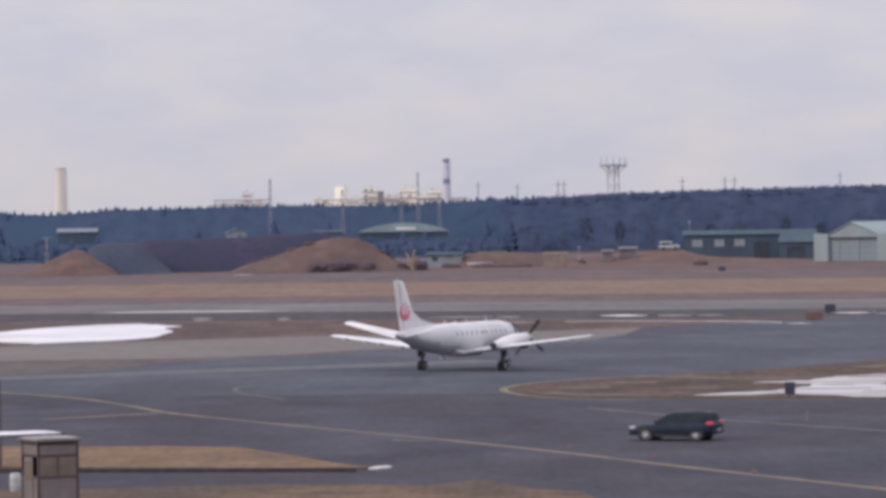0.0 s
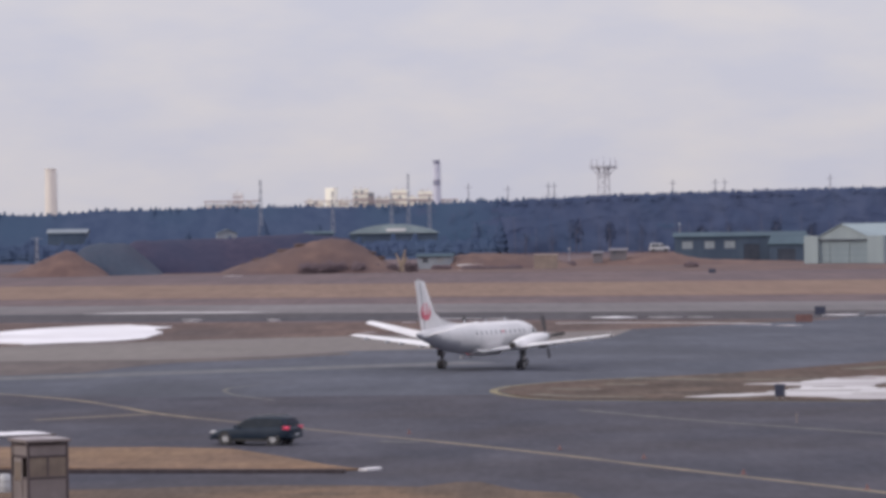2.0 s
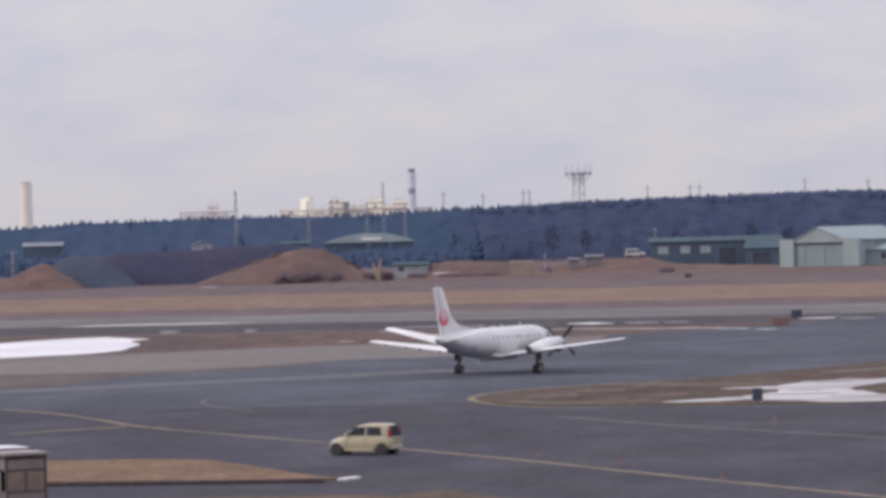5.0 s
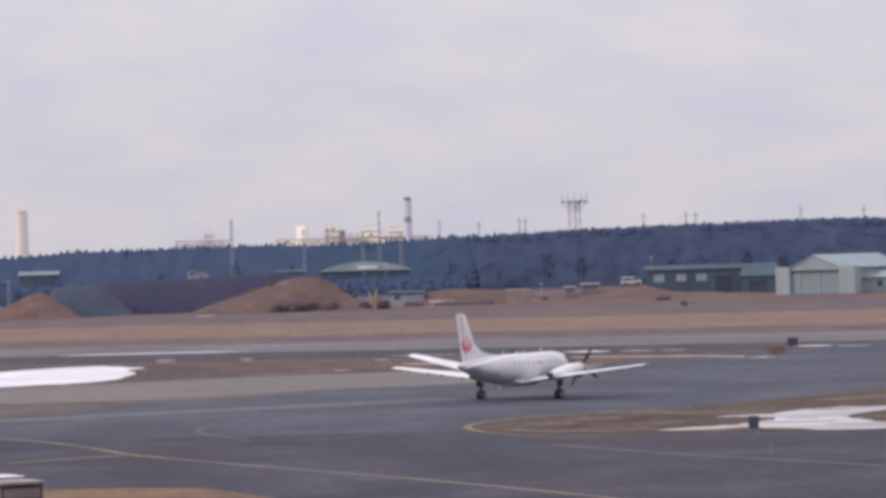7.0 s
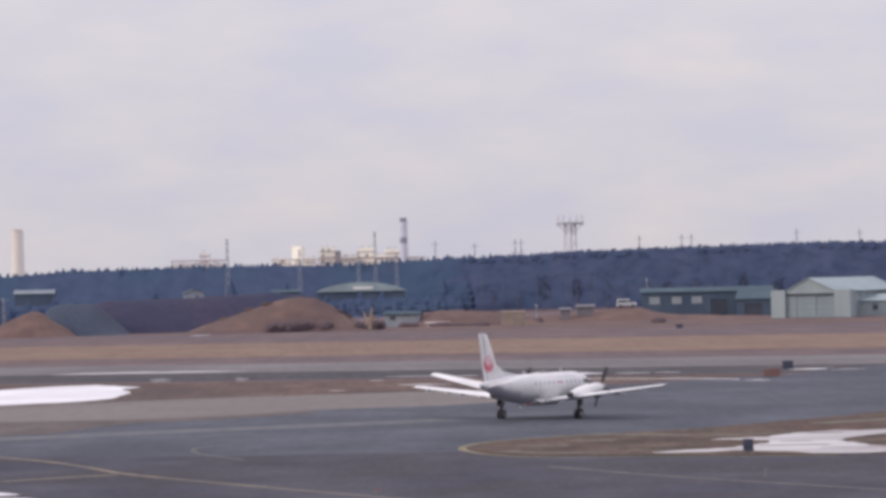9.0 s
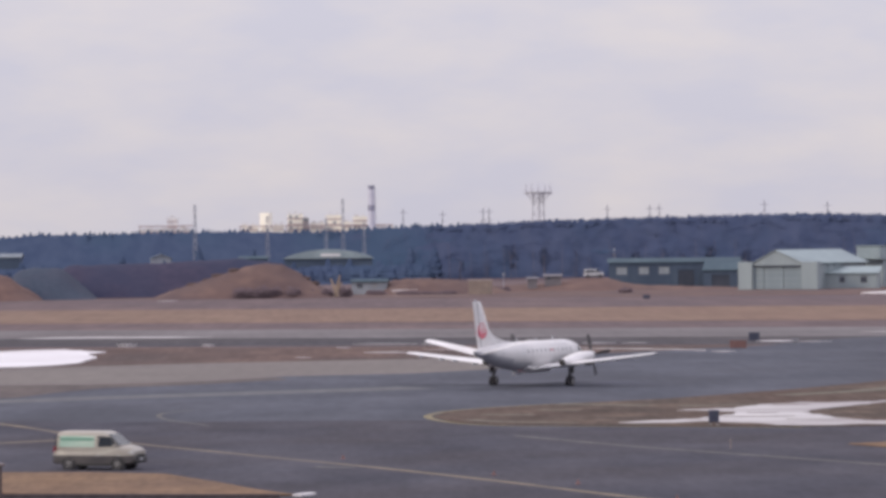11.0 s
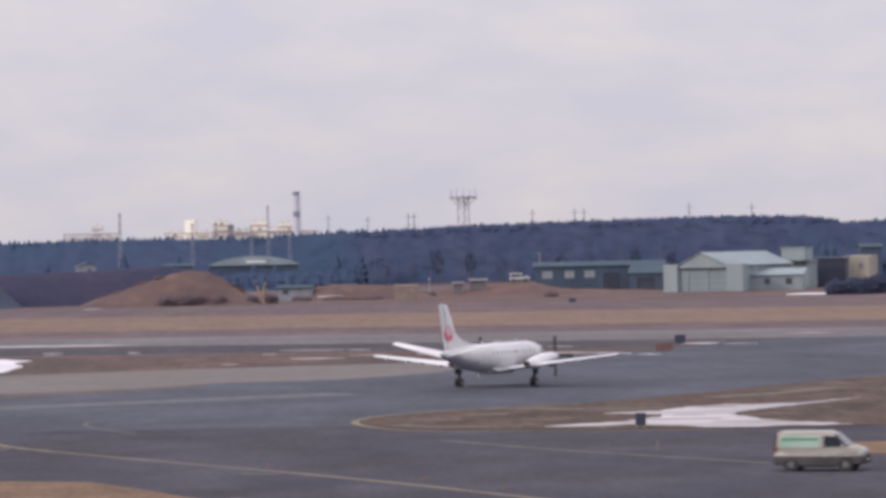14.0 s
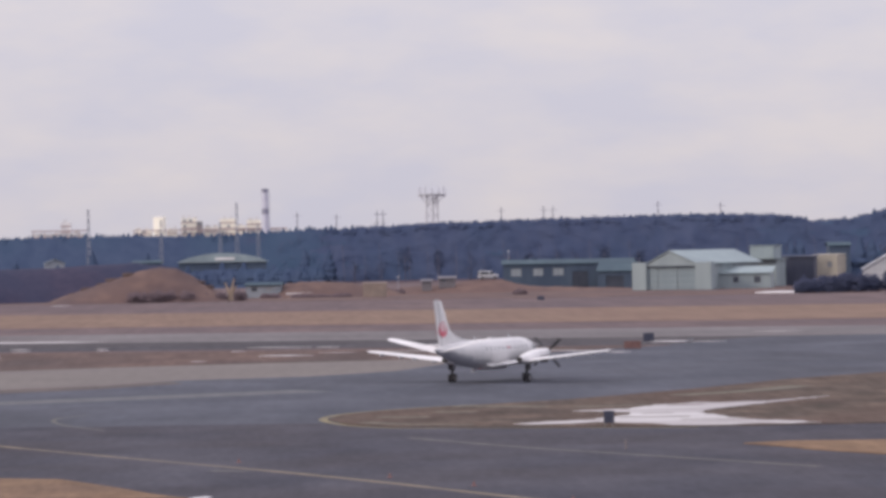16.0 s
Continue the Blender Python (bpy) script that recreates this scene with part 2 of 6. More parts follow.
def sheet(name, outline, z, material, label="", rag=(0.0, 0.0), step=4.0, seed=0, category="", kind="structure", under=0.0):
    """A surface of an outline with edges ragged by rag (metres in x and y), raised by z with a skirt round it."""
    rnd = random.Random(seed)
    pts = []
    for (ax, ay), (bx, by) in zip(outline, outline[1:] + outline[:1]):
        k = max(1, int(math.hypot(bx - ax, by - ay) / step)) if rag[1] else 1
        for i in range(k):
            f = i / k
            q = Vector((ax + (bx - ax) * f, ay + (by - ay) * f, 0))
            s = noise.noise(q * 0.11 + Vector((seed * 7.3, 0, 3))) + 0.6 * noise.noise(q * 0.45 + Vector((seed * 3.1, 5, 0)))
            pts.append((q.x + rag[0] * s + rnd.uniform(-0.2, 0.2) * rag[0], q.y + rag[1] * s + rnd.uniform(-0.2, 0.2) * rag[1]))
    bm = B()
    top = [bm.verts.new((x, y, z)) for x, y in pts]
    low = [bm.verts.new((x, y, under)) for x, y in pts]
    face = bm.faces.new(top)
    for i in range(len(top)):
        j = (i + 1) % len(top)
        bm.faces.new((low[i], low[j], top[j], top[i]))
    bmesh.ops.triangulate(bm, faces=[face])
    return tagged(part(name, bm, material), label, category, "", kind)


def stripe(name, pts, width, z, material, label):
    """A painted line along a smooth row of points."""
    fine = []
    n = len(pts)
    for i in range(n - 1):
        p0, p1, p2, p3 = (Vector(pts[max(0, min(n - 1, k))]) for k in (i - 1, i, i + 1, i + 2))
        for s in range(6):
            t = s / 6
            fine.append(0.5 * (2 * p1 + (p2 - p0) * t + (2 * p0 - 5 * p1 + 4 * p2 - p3) * t * t + (3 * p1 - p0 - 3 * p2 + p3) * t ** 3))
    fine.append(Vector(pts[-1]))
    bm = B()
    rows = []
    for i, p in enumerate(fine):
        d = (fine[min(i + 1, len(fine) - 1)] - fine[max(i - 1, 0)]).normalized()
        s = Vector((-d.y, d.x)) * width / 2
        rows.append((bm.verts.new((p.x + s.x, p.y + s.y, z)), bm.verts.new((p.x - s.x, p.y - s.y, z))))
    for a, b in zip(rows, rows[1:]):
        bm.faces.new((a[0], a[1], b[1], b[0]))
    return tagged(part(name, bm, material), label, "marking", "", "structure")


bm = B()
bmesh.ops.create_grid(bm, x_segments=48, y_segments=48, size=4600)
tagged(part("ground", bm, M["ground"]), "flat airfield of dry brown winter turf", "ground", "", "structure")

FARL, FARR = -260, 330
sheet("grass_band", [along(587, FARL), along(587, FARR), along(717, FARR), along(717, FARL)], 0.03, M["tan"],
      "wide band of pale tan winter grass", (0.5, 1.5), 9, 1, "grass")
sheet("runway", [along(485, FARL), along(485, FARR), along(537, FARR), along(537, FARL)], 0.03, M["runway"],
      "weathered pale grey asphalt runway", category="runway")
sheet("runway_shoulder", [along(440, FARL), along(448, 40), along(448, FARR), along(485, FARR), along(485, FARL)], 0.02,
      M["dark_asphalt"], "dark sealed asphalt strip beside the runway", (0.3, 0.8), 8, 2, "pavement")
# the taxiway and apron with the edge that swings out to the runway
sheet("taxiway", [(-170, 60), (-170, 366), (-60, 336), (-37, 329), (-22.8, 328), (-13.7, 333), (-7.2, 343), (4.1, 347), (11.9, 357),
                  (17, 375), (20, 399), (24, 404), (30.2, 411), (38, 420.4), (43.7, 428), (50, 446), (58, 457), (72, 459), (120, 441),
                  (210, 409), (210, 60)], 0.04, M["asphalt"], "worn grey asphalt taxiway and apron", category="taxiway")
sheet("old_taxiway_edge", [(-170, 366), (-60, 336), (-37, 329), (-22.8, 328), (-13.7, 333), (-7.2, 343), (4.1, 347), (11.9, 357),
                           (17, 375), (20, 399), (13, 393), (2, 391), (-15.8, 386), (-26.4, 380.5), (-41.5, 369), (-70, 362), (-170, 400)],
      0.036, M["pale"], "older pale pavement beside the taxiway", category="pavement")
sheet("apron", [(-170, 60), (-170, 300), (-60, 276), (-30, 262), (-14, 254), (-4, 256), (4, 252), (12, 246), (30, 240), (60, 240), (210, 236), (210, 60)],
      0.043, M["apron"], "darker patched asphalt apron", (1.0, 3.0), 5, 17, "apron")
sheet("verge", [(-170, 400), (-70, 362), (-41.5, 369), (-26.4, 380.5), (-15.8, 386), (2, 391), (13, 393), (20, 399), (24, 404), (30.2, 411),
                (38, 420), (43.7, 428), (40, 433.5), (0, 440), (-60, 461), (-170, 501)], 0.015, M["verge"], "dark red-brown verge of dead turf", (0.5, 2.0), 4, 18, "grass")
sheet("turf_seam", [(-170, 366), (-60, 336), (-37, 328.6), (-23.4, 328), (-13.7, 332), (-8, 340), (-7, 334), (-13.5, 326), (-21, 320), (-24.1, 312), (-26.7, 301),
                    (-31.6, 297.5), (-60, 296), (-170, 330)], 0.046, M["seam_turf"], "seam of thin brown turf along the old pavement", (0.5, 1.6), 3, 19, "grass", under=0.03)
# grass island in the apron, its outline painted yellow
ISLAND_TOP = [(4.1, 257.6), (5.0, 264), (8.6, 270.4), (14.3, 276), (20, 281), (25, 287.5), (32.5, 298.5), (42.3, 316), (51.7, 327.4),
              (75, 343), (150, 372)]
ISLAND_LOW = [(150, 236), (60, 236.5), (37.8, 237.3), (26.6, 237.5), (18.3, 240.6), (11.5, 243.2), (8.0, 245.2), (5.4, 250.0)]
sheet("grass_island", ISLAND_TOP + ISLAND_LOW, 0.09, M["scrub"], "flat island of trodden brown grass in the apron", (0.15, 0.5), 4, 3,
      "grass", under=0.03)
for i, (pts, width) in enumerate((([(13.3, 274.8), (16, 273), (19.3, 270.4)], 1.6), ([(11.4, 265.8), (14.1, 264.2)], 1.3), ([(7.4, 259.6), (9, 258.6), (10.7, 258)], 1.5),
                                   ([(21.1, 269), (24, 270), (26.9, 270.5)], 1.4), ([(6.2, 252), (9, 248), (13, 246)], 1.2), ([(30, 286), (36, 292), (41, 300)], 2.2))):
    tagged(stripe("dead_grass_streak", pts, width, 0.097, M["dead_grass"], ""), "pale streak of bleached grass on the island", "grass", "", "structure")
stripe("island_edge_line", [(15, 277.6), (8.6, 271.6), (4.9, 265), (3.8, 257.6), (5.2, 249.2), (8.0, 244.2), (11.5, 242.2), (18.3, 239.7),
                            (26, 236.8)], 0.55, 0.049, M["bright_yellow"], "yellow painted line round the grass island")
sheet("grass_strip", [(60, 186), (60, 213), (34.3, 217.4), (28.8, 218.2), (26.1, 216.2), (29.1, 209.1), (32, 203)], 0.09, M["straw"],
      "strip of straw-coloured grass in the apron", (0.3, 0.8), 3, 4, "grass", under=0.03)
sheet("near_grass_strip", [(-60, 194), (-60, 207), (-30, 201.5), (-18.5, 198.6), (-14, 197.4), (-10.2, 194.6), (-7.3, 187.6), (-5.2, 181.4),
                           (-3.3, 177.9), (-4.8, 177.3), (-16.8, 181.4)], 0.12, M["straw"],
      "strip of straw-coloured winter grass behind a kerb", (0.15, 0.5), 3, 5, "grass", under=0.03)
sheet("near_grass_bank", [(-60, 60), (-60, 172), (-30, 168), (-18, 166.0), (-13, 166.6), (-10.6, 167.2), (-3.8, 166.8), (-0.6, 165.6), (0.9, 167.9), (1.9, 168.1), (3.4, 161.9),
                          (5.4, 159.6), (6.2, 152), (4, 130), (0, 60)], 0.12, M["bank"], "bank of trodden brown grass before the apron", (0.2, 0.8), 3, 6,
      "grass", under=0.03)

# paint on the apron
stripe("centre_line", [(-60, 307), (-40, 283.5), (-30, 266.2), (-24, 255.6), (-19.9, 244.9), (-16.6, 234.3), (-12.4, 225), (-5.5, 211),
                       (0.5, 199), (5.8, 187.3), (11, 174.7), (17.7, 159.4), (24, 145)], 0.56, 0.049, M["yellow"],
       "long faded yellow taxi line")
stripe("branch_line", [(-23.2, 228.0), (-19.7, 231.2), (-16.9, 233.2)], 0.9, 0.050, M["yellow"], "short faded yellow branch line")
stripe("curved_line", [(-10.1, 249.2), (-12.8, 257), (-14.0, 263.6), (-13.9, 269), (-12.2, 273)], 0.34, 0.049, M["faint"],
       "faint curved yellow line")
stripe("faint_line", [(8.5, 231), (13.5, 219.4), (16.2, 213.9), (21.4, 204.2), (27.2, 193.4)], 0.62, 0.049, M["faint"],
       "faint worn yellow line")
stripe("stand_mark", [(-2.8, 200.8), (-0.9, 199.6)], 1.0, 0.049, M["faint"], "faint worn yellow stand mark")
stripe("pale_line", [(-90, 276), (-33, 291.4), (-20.7, 298), (-8.1, 304.6), (4, 311.5)], 6.6, 0.045, M["streak"],
       "pale worn band across the taxiway")

# the kerb along the near strip of grass, very dark maroon all over
bm = B()
box(bm, 0, -0.14, 0.0, 31.2, 0.14, 0.22, 0.03)
kerb = part("kerb", bm, surface("dark_maroon_concrete", (0.034, 0.025, 0.031), (0.054, 0.042, 0.049), 3, rough=0.8, bump=0.3),
            at=pose(-34.6, 182.1, 0.02, 0, 0, math.degrees(math.atan2(-6.2, 30))))
tagged(kerb, "low dark concrete kerb along the grass strip", "kerb", "", "structure")

# snow that is left
sheet("snow_field", [(-70, 405), (-58, 412), (-46.9, 417), (-44.8, 427.5), (-42.3, 436), (-38.4, 442), (-34.0, 444), (-31.9, 439), (-28.6, 431), (-30.0, 424), (-28.2, 407),
                     (-28.4, 391), (-30.8, 382.5), (-35.1, 377), (-38.7, 374), (-43.0, 382), (-56, 388), (-70, 390)], 0.10, M["snow"],
      "large flat patch of old white snow", (0.5, 2.6), 1.6, 11, "snow")
sheet("snow_strip", [(-44.5, 503), (-40.2, 507.5), (-33.7, 507.5), (-24.8, 505), (-19.5, 498.5), (-23.7, 497.5), (-32.3, 499.5), (-38.6, 501)], 0.06, M["wet_snow"],
      "thin strip of snow along the runway", (0.6, 1.4), 1.5, 12, "snow")
ISN = [(16, 246.2), (18.6, 248.4), (21.3, 250.6), (24.2, 256.6), (24.0, 259.4), (20.6, 262.8), (24.6, 265.2), (26.5, 269), (29.4, 270.9), (31.5, 271.4), (34.2, 272.3),
       (37, 275.9), (40.4, 280.0), (37.2, 274.6), (33.7, 268.4), (30.2, 262.2), (28.4, 257), (28.6, 251.5), (29.1, 248), (31.5, 243.2), (33.4, 238.6), (30, 238.4),
       (28, 238.5), (25.2, 238.9), (22.6, 243.6), (19, 245.4)]
sheet("snow_on_island", ISN, 0.115, M["wet_snow"], "ragged melting snow on the grass island", (0.9, 2.6), 0.8, 13, "snow", under=0.06)
for pts, width in (([(22.5, 252), (24.5, 251), (27, 250.6)], 0.9), ([(24.5, 256.5), (26.5, 256)], 0.8), ([(26, 246.5), (29, 245.5), (31, 245.2)], 0.7),
                   ([(27.4, 268.5), (30, 269)], 1.0), ([(20, 248.6), (22, 248.2)], 0.6), ([(33, 273), (35.5, 275.5), (37, 278)], 1.0)):
    tagged(stripe("bare_turf", pts, width, 0.121, M["scrub"], ""), "patch of brown turf showing through the snow", "grass", "", "structure")
sheet("small_snow_heap", [(-3.45, 177.4), (-3.15, 178.2), (-2.7, 178.7), (-2.45, 178.3), (-2.6, 177.7), (-3.05, 177.1)], 0.13, M["snow"], "small leftover heap of snow",
      (0.08, 0.25), 0.5, 14, "snow", under=0.03)


for pts in ([(-2.5, 152.2), (-1.9, 153.1), (-1.0, 153.4), (-0.4, 152.7), (-0.1, 151.6), (-0.9, 150.9), (-2.2, 151.2)], [(-5.4, 154.6), (-5.1, 155.3), (-4.7, 154.9), (-4.9, 154.4)]):
    sheet("snow_scrap", pts, 0.135, M["snow"], "thin scrap of melting snow on the grass bank", (0.08, 0.25), 0.5, 16, "snow", under=0.03)
sheet("snow_strip", [(13, 426.6), (18, 425.4), (23.3, 422.7), (27, 420.2), (31.2, 417.2), (35.0, 410), (34.8, 408.6), (31, 415.6), (27, 419.2),
                     (23.3, 421.4), (18, 424), (13, 425.4)], 0.08, M["wet_snow"], "long thin strip of grey snow on the verge", (0.5, 1.2), 1.2, 15, "snow")


def snow_scrap(x, y, length, depth, seed, mat="snow"):
    """A sliver of snow with drawn-out ends, thickest off its middle."""
    rnd = random.Random(seed)
    pts, n, skew = [], 13, rnd.uniform(-0.25, 0.25)
    for side in (1, -1):
        for i in range(n):
            u = (-1 + 2 * i / n) * side
            w = max(0.0, 1 - abs(u)) ** 0.9 * (1 + 0.5 * noise.noise(Vector((u * 3 + seed, side * 2.0, 1)))) * (1 + skew * u)
            pts.append((x + u * length / 2, y - side * w * depth * 0.32 - 0.36 * u * length / 2))
    return sheet("snow_scrap", pts, 0.07, M[mat], "thin scrap of melting snow on the airfield", (0, 0), 1.0, seed, "snow")


for i, (x, y, w, d) in enumerate(((20.4, 448.5, 5.2, 9.0), (26.0, 445.5, 3.8, 4.0), (46.0, 445.5, 4.6, 5.0), (36.4, 405, 2.6, 5.0), (44.6, 287.6, 2.6, 5.0), (2.4, 416.8, 5.8, 6.0),
                                  (29.9, 444.3, 2.8, 3.0), (-28.4, 465.7, 2.6, 4.0), (-18.7, 461.2, 1.5, 4.0), (-43.3, 854, 4.4, 9.0), (63.3, 484, 6.0, 6.0),
                                  (49.8, 441, 3.8, 2.4), (1.8, 453, 7.4, 2.4), (7.4, 450, 2.6, 3.0), (-27.8, 456, 2.2, 2.6))):
    snow_scrap(x, y, w, d, 20 + i, "snow" if i in (0, 2) else "wet_snow")
for i, (x, y, w) in enumerate(((-18.3, 453.5, 1.6), (-2.8, 438.3, 1.6), (7.9, 425, 4), (-6.6, 400.5, 1.6))):
    snow_scrap(x, y, w, 2.6, 40 + i, "slush")


# ---------------------------------------------------------------- more materials
M.update(
    white=surface("white_aircraft_paint", (0.66, 0.65, 0.66), (0.75, 0.74, 0.75), 0.8, rough=0.38, c3=(0.62, 0.62, 0.63), big=0.35, bump=0.03),
    hull_white=surface("matt_white_hull_paint", (0.585, 0.578, 0.59), (0.665, 0.658, 0.67), 0.8, rough=0.42, c3=(0.55, 0.55, 0.565), big=0.35, bump=0.03),
    seam=surface("panel_joint_grey", (0.46, 0.47, 0.49), (0.54, 0.55, 0.57), 3, rough=0.5),
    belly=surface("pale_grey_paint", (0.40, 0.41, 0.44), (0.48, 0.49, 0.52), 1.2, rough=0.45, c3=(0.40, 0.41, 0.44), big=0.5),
    # hull paint darkened for the shade below the tail
    underside=surface("shaded_grey_paint", (0.345, 0.350, 0.395), (0.415, 0.420, 0.460), 1.0, rough=0.55, c3=(0.320, 0.325, 0.370), big=0.5),
    red=surface("red_emblem_paint", (0.50, 0.10, 0.145), (0.58, 0.14, 0.19), 2, rough=0.45),
    rubber=surface("black_rubber", (0.025, 0.025, 0.030), (0.045, 0.043, 0.050), 6, rough=0.85, bump=0.2),
    steel=surface("dull_steel", (0.22, 0.22, 0.23), (0.32, 0.32, 0.33), 5, rough=0.45, metal=0.7),
    blade=surface("dark_blade_composite", (0.035, 0.035, 0.040), (0.055, 0.055, 0.060), 4, rough=0.5),
    soot=surface("sooty_metal", (0.03, 0.03, 0.034), (0.07, 0.065, 0.065), 3, rough=0.7, metal=0.3),
    glass=surface("dark_window_glass", (0.022, 0.028, 0.038), (0.032, 0.039, 0.049), 1.5, rough=0.16, spec=0.14),
    cabin_pane=surface("tinted_cabin_pane", (0.30, 0.305, 0.33), (0.36, 0.365, 0.39), 1.5, rough=0.25),
    letter=surface("grey_lettering", (0.50, 0.50, 0.52), (0.56, 0.56, 0.58), 2, rough=0.5),
    gear=surface("dark_oily_steel", (0.085, 0.088, 0.105), (0.125, 0.128, 0.148), 5, rough=0.55, metal=0.3),
)
BEACON = glow("lit_red_beacon", (1.0, 0.060, 0.055), 14.0)
BEACON_SMALL = glow("lit_small_beacon", (1.0, 0.30, 0.25), 7.0)


# ---------------------------------------------------------------- the aircraft: a twin turboprop, x right, y forward, origin between the main wheels
def body_ring(y, r, z, n=28, rx=None):
    return [((rx or r) * math.cos(i / n * math.tau), y, z + r * math.sin(i / n * math.tau)) for i in range(n)]


HULL = [(9.45, 0.05, 1.98), (9.3, 0.22, 1.98), (9.0, 0.40, 2.00), (8.5, 0.62, 2.06), (7.9, 0.84, 2.16), (7.3, 1.00, 2.26), (6.6, 1.10, 2.34),
        (5.8, 1.15, 2.39), (4.0, 1.155, 2.4), (1.0, 1.155, 2.4), (-2.0, 1.155, 2.4), (-3.6, 1.12, 2.43), (-5.0, 1.02, 2.50), (-6.3, 0.87, 2.60),
        (-7.5, 0.68, 2.71), (-8.5, 0.50, 2.80), (-9.3, 0.34, 2.87), (-9.9, 0.18, 2.93), (-10.1, 0.05, 2.95)]


def hull_at(y):
    rows = HULL[::-1]
    for (a, r0, z0), (b, r1, z1) in zip(rows, rows[1:]):
        if a <= y <= b:
            f = (y - a) / (b - a)
            return r0 + (r1 - r0) * f, z0 + (z1 - z0) * f
    return 1.155, 2.4


def on_hull(y, z, out=0.006):
    r, zc = hull_at(y)
    return math.sqrt(max(0.01, r * r - (z - zc) ** 2)) + out


def hull_patch(bm, side, y0, y1, z0, z1, out=0.010, n=4):
    """A thin plate that follows the hull's skin."""
    rings = []
    for i in range(n + 1):
        z = z0 + (z1 - z0) * i / n
        rings.append([(side * on_hull(y, z, o), y, z) for y, o in ((y0, out), (y1, out), (y1, -0.03), (y0, -0.03))])
    return loft(bm, rings)


def foil(x, le, te, z, t, fin=False):
    """A wing section: leading and trailing edge in y, at span x and height z, thickness t. A fin's span runs upwards."""
    c = le - te
    prof = [(0.0, 0.0), (0.03, 0.30), (0.12, 0.47), (0.32, 0.50), (0.6, 0.33), (0.98, 0.03), (0.98, -0.03), (0.6, -0.24), (0.32, -0.38),
            (0.12, -0.36), (0.03, -0.22)]
    if fin:
        return [(0.5 * t * (1 if h > 0 else -1) * abs(h) * 2, le - c * f, z) for f, h in prof]
    return [(x, le - c * f, z + h * t + (0.4 - f) * c * 0.045) for f, h in prof]


def wheel_parts(parent, x, y, r, w, at_name="wheel", spokes=0, rim=None):
    """A tyre and a rim on one hub that turns about x."""
    hub = new(at_name)
    hub.parent = parent
    hub.matrix_basis = pose(x, y, r)
    bm = B()
    prof = [(-w / 2, r * 0.66), (-w / 2, r * 0.90), (-w * 0.36, r * 0.985), (0, r), (w * 0.36, r * 0.985), (w / 2, r * 0.90), (w / 2, r * 0.66)]
    rings = [[(u, math.cos(i / 24 * math.tau) * v, math.sin(i / 24 * math.tau) * v) for u, v in prof] for i in range(24)]
    loft(bm, rings + [rings[0]], close=False, caps=False)
    bmesh.ops.remove_doubles(bm, verts=bm.verts, dist=1e-4)
    part("tyre", bm, M["rubber"], hub, smooth=True)
    bm = B()
    tube(bm, (-w * 0.42, 0, 0), (w * 0.42, 0, 0), r * 0.67, n=20)
    if spokes:
        for k in range(spokes):
            a = k / spokes * math.tau
            box(bm, -w * 0.47, -r * 0.07, r * 0.1, w * 0.47, r * 0.07, r * 0.66, m=Matrix.Rotation(a, 4, "X"))
    tube(bm, (-w * 0.5, 0, 0), (w * 0.5, 0, 0), r * 0.16, n=10)
    part("rim", bm, rim or (M["rim"] if spokes else M["steel"]), hub, "metal rim")
    return hub


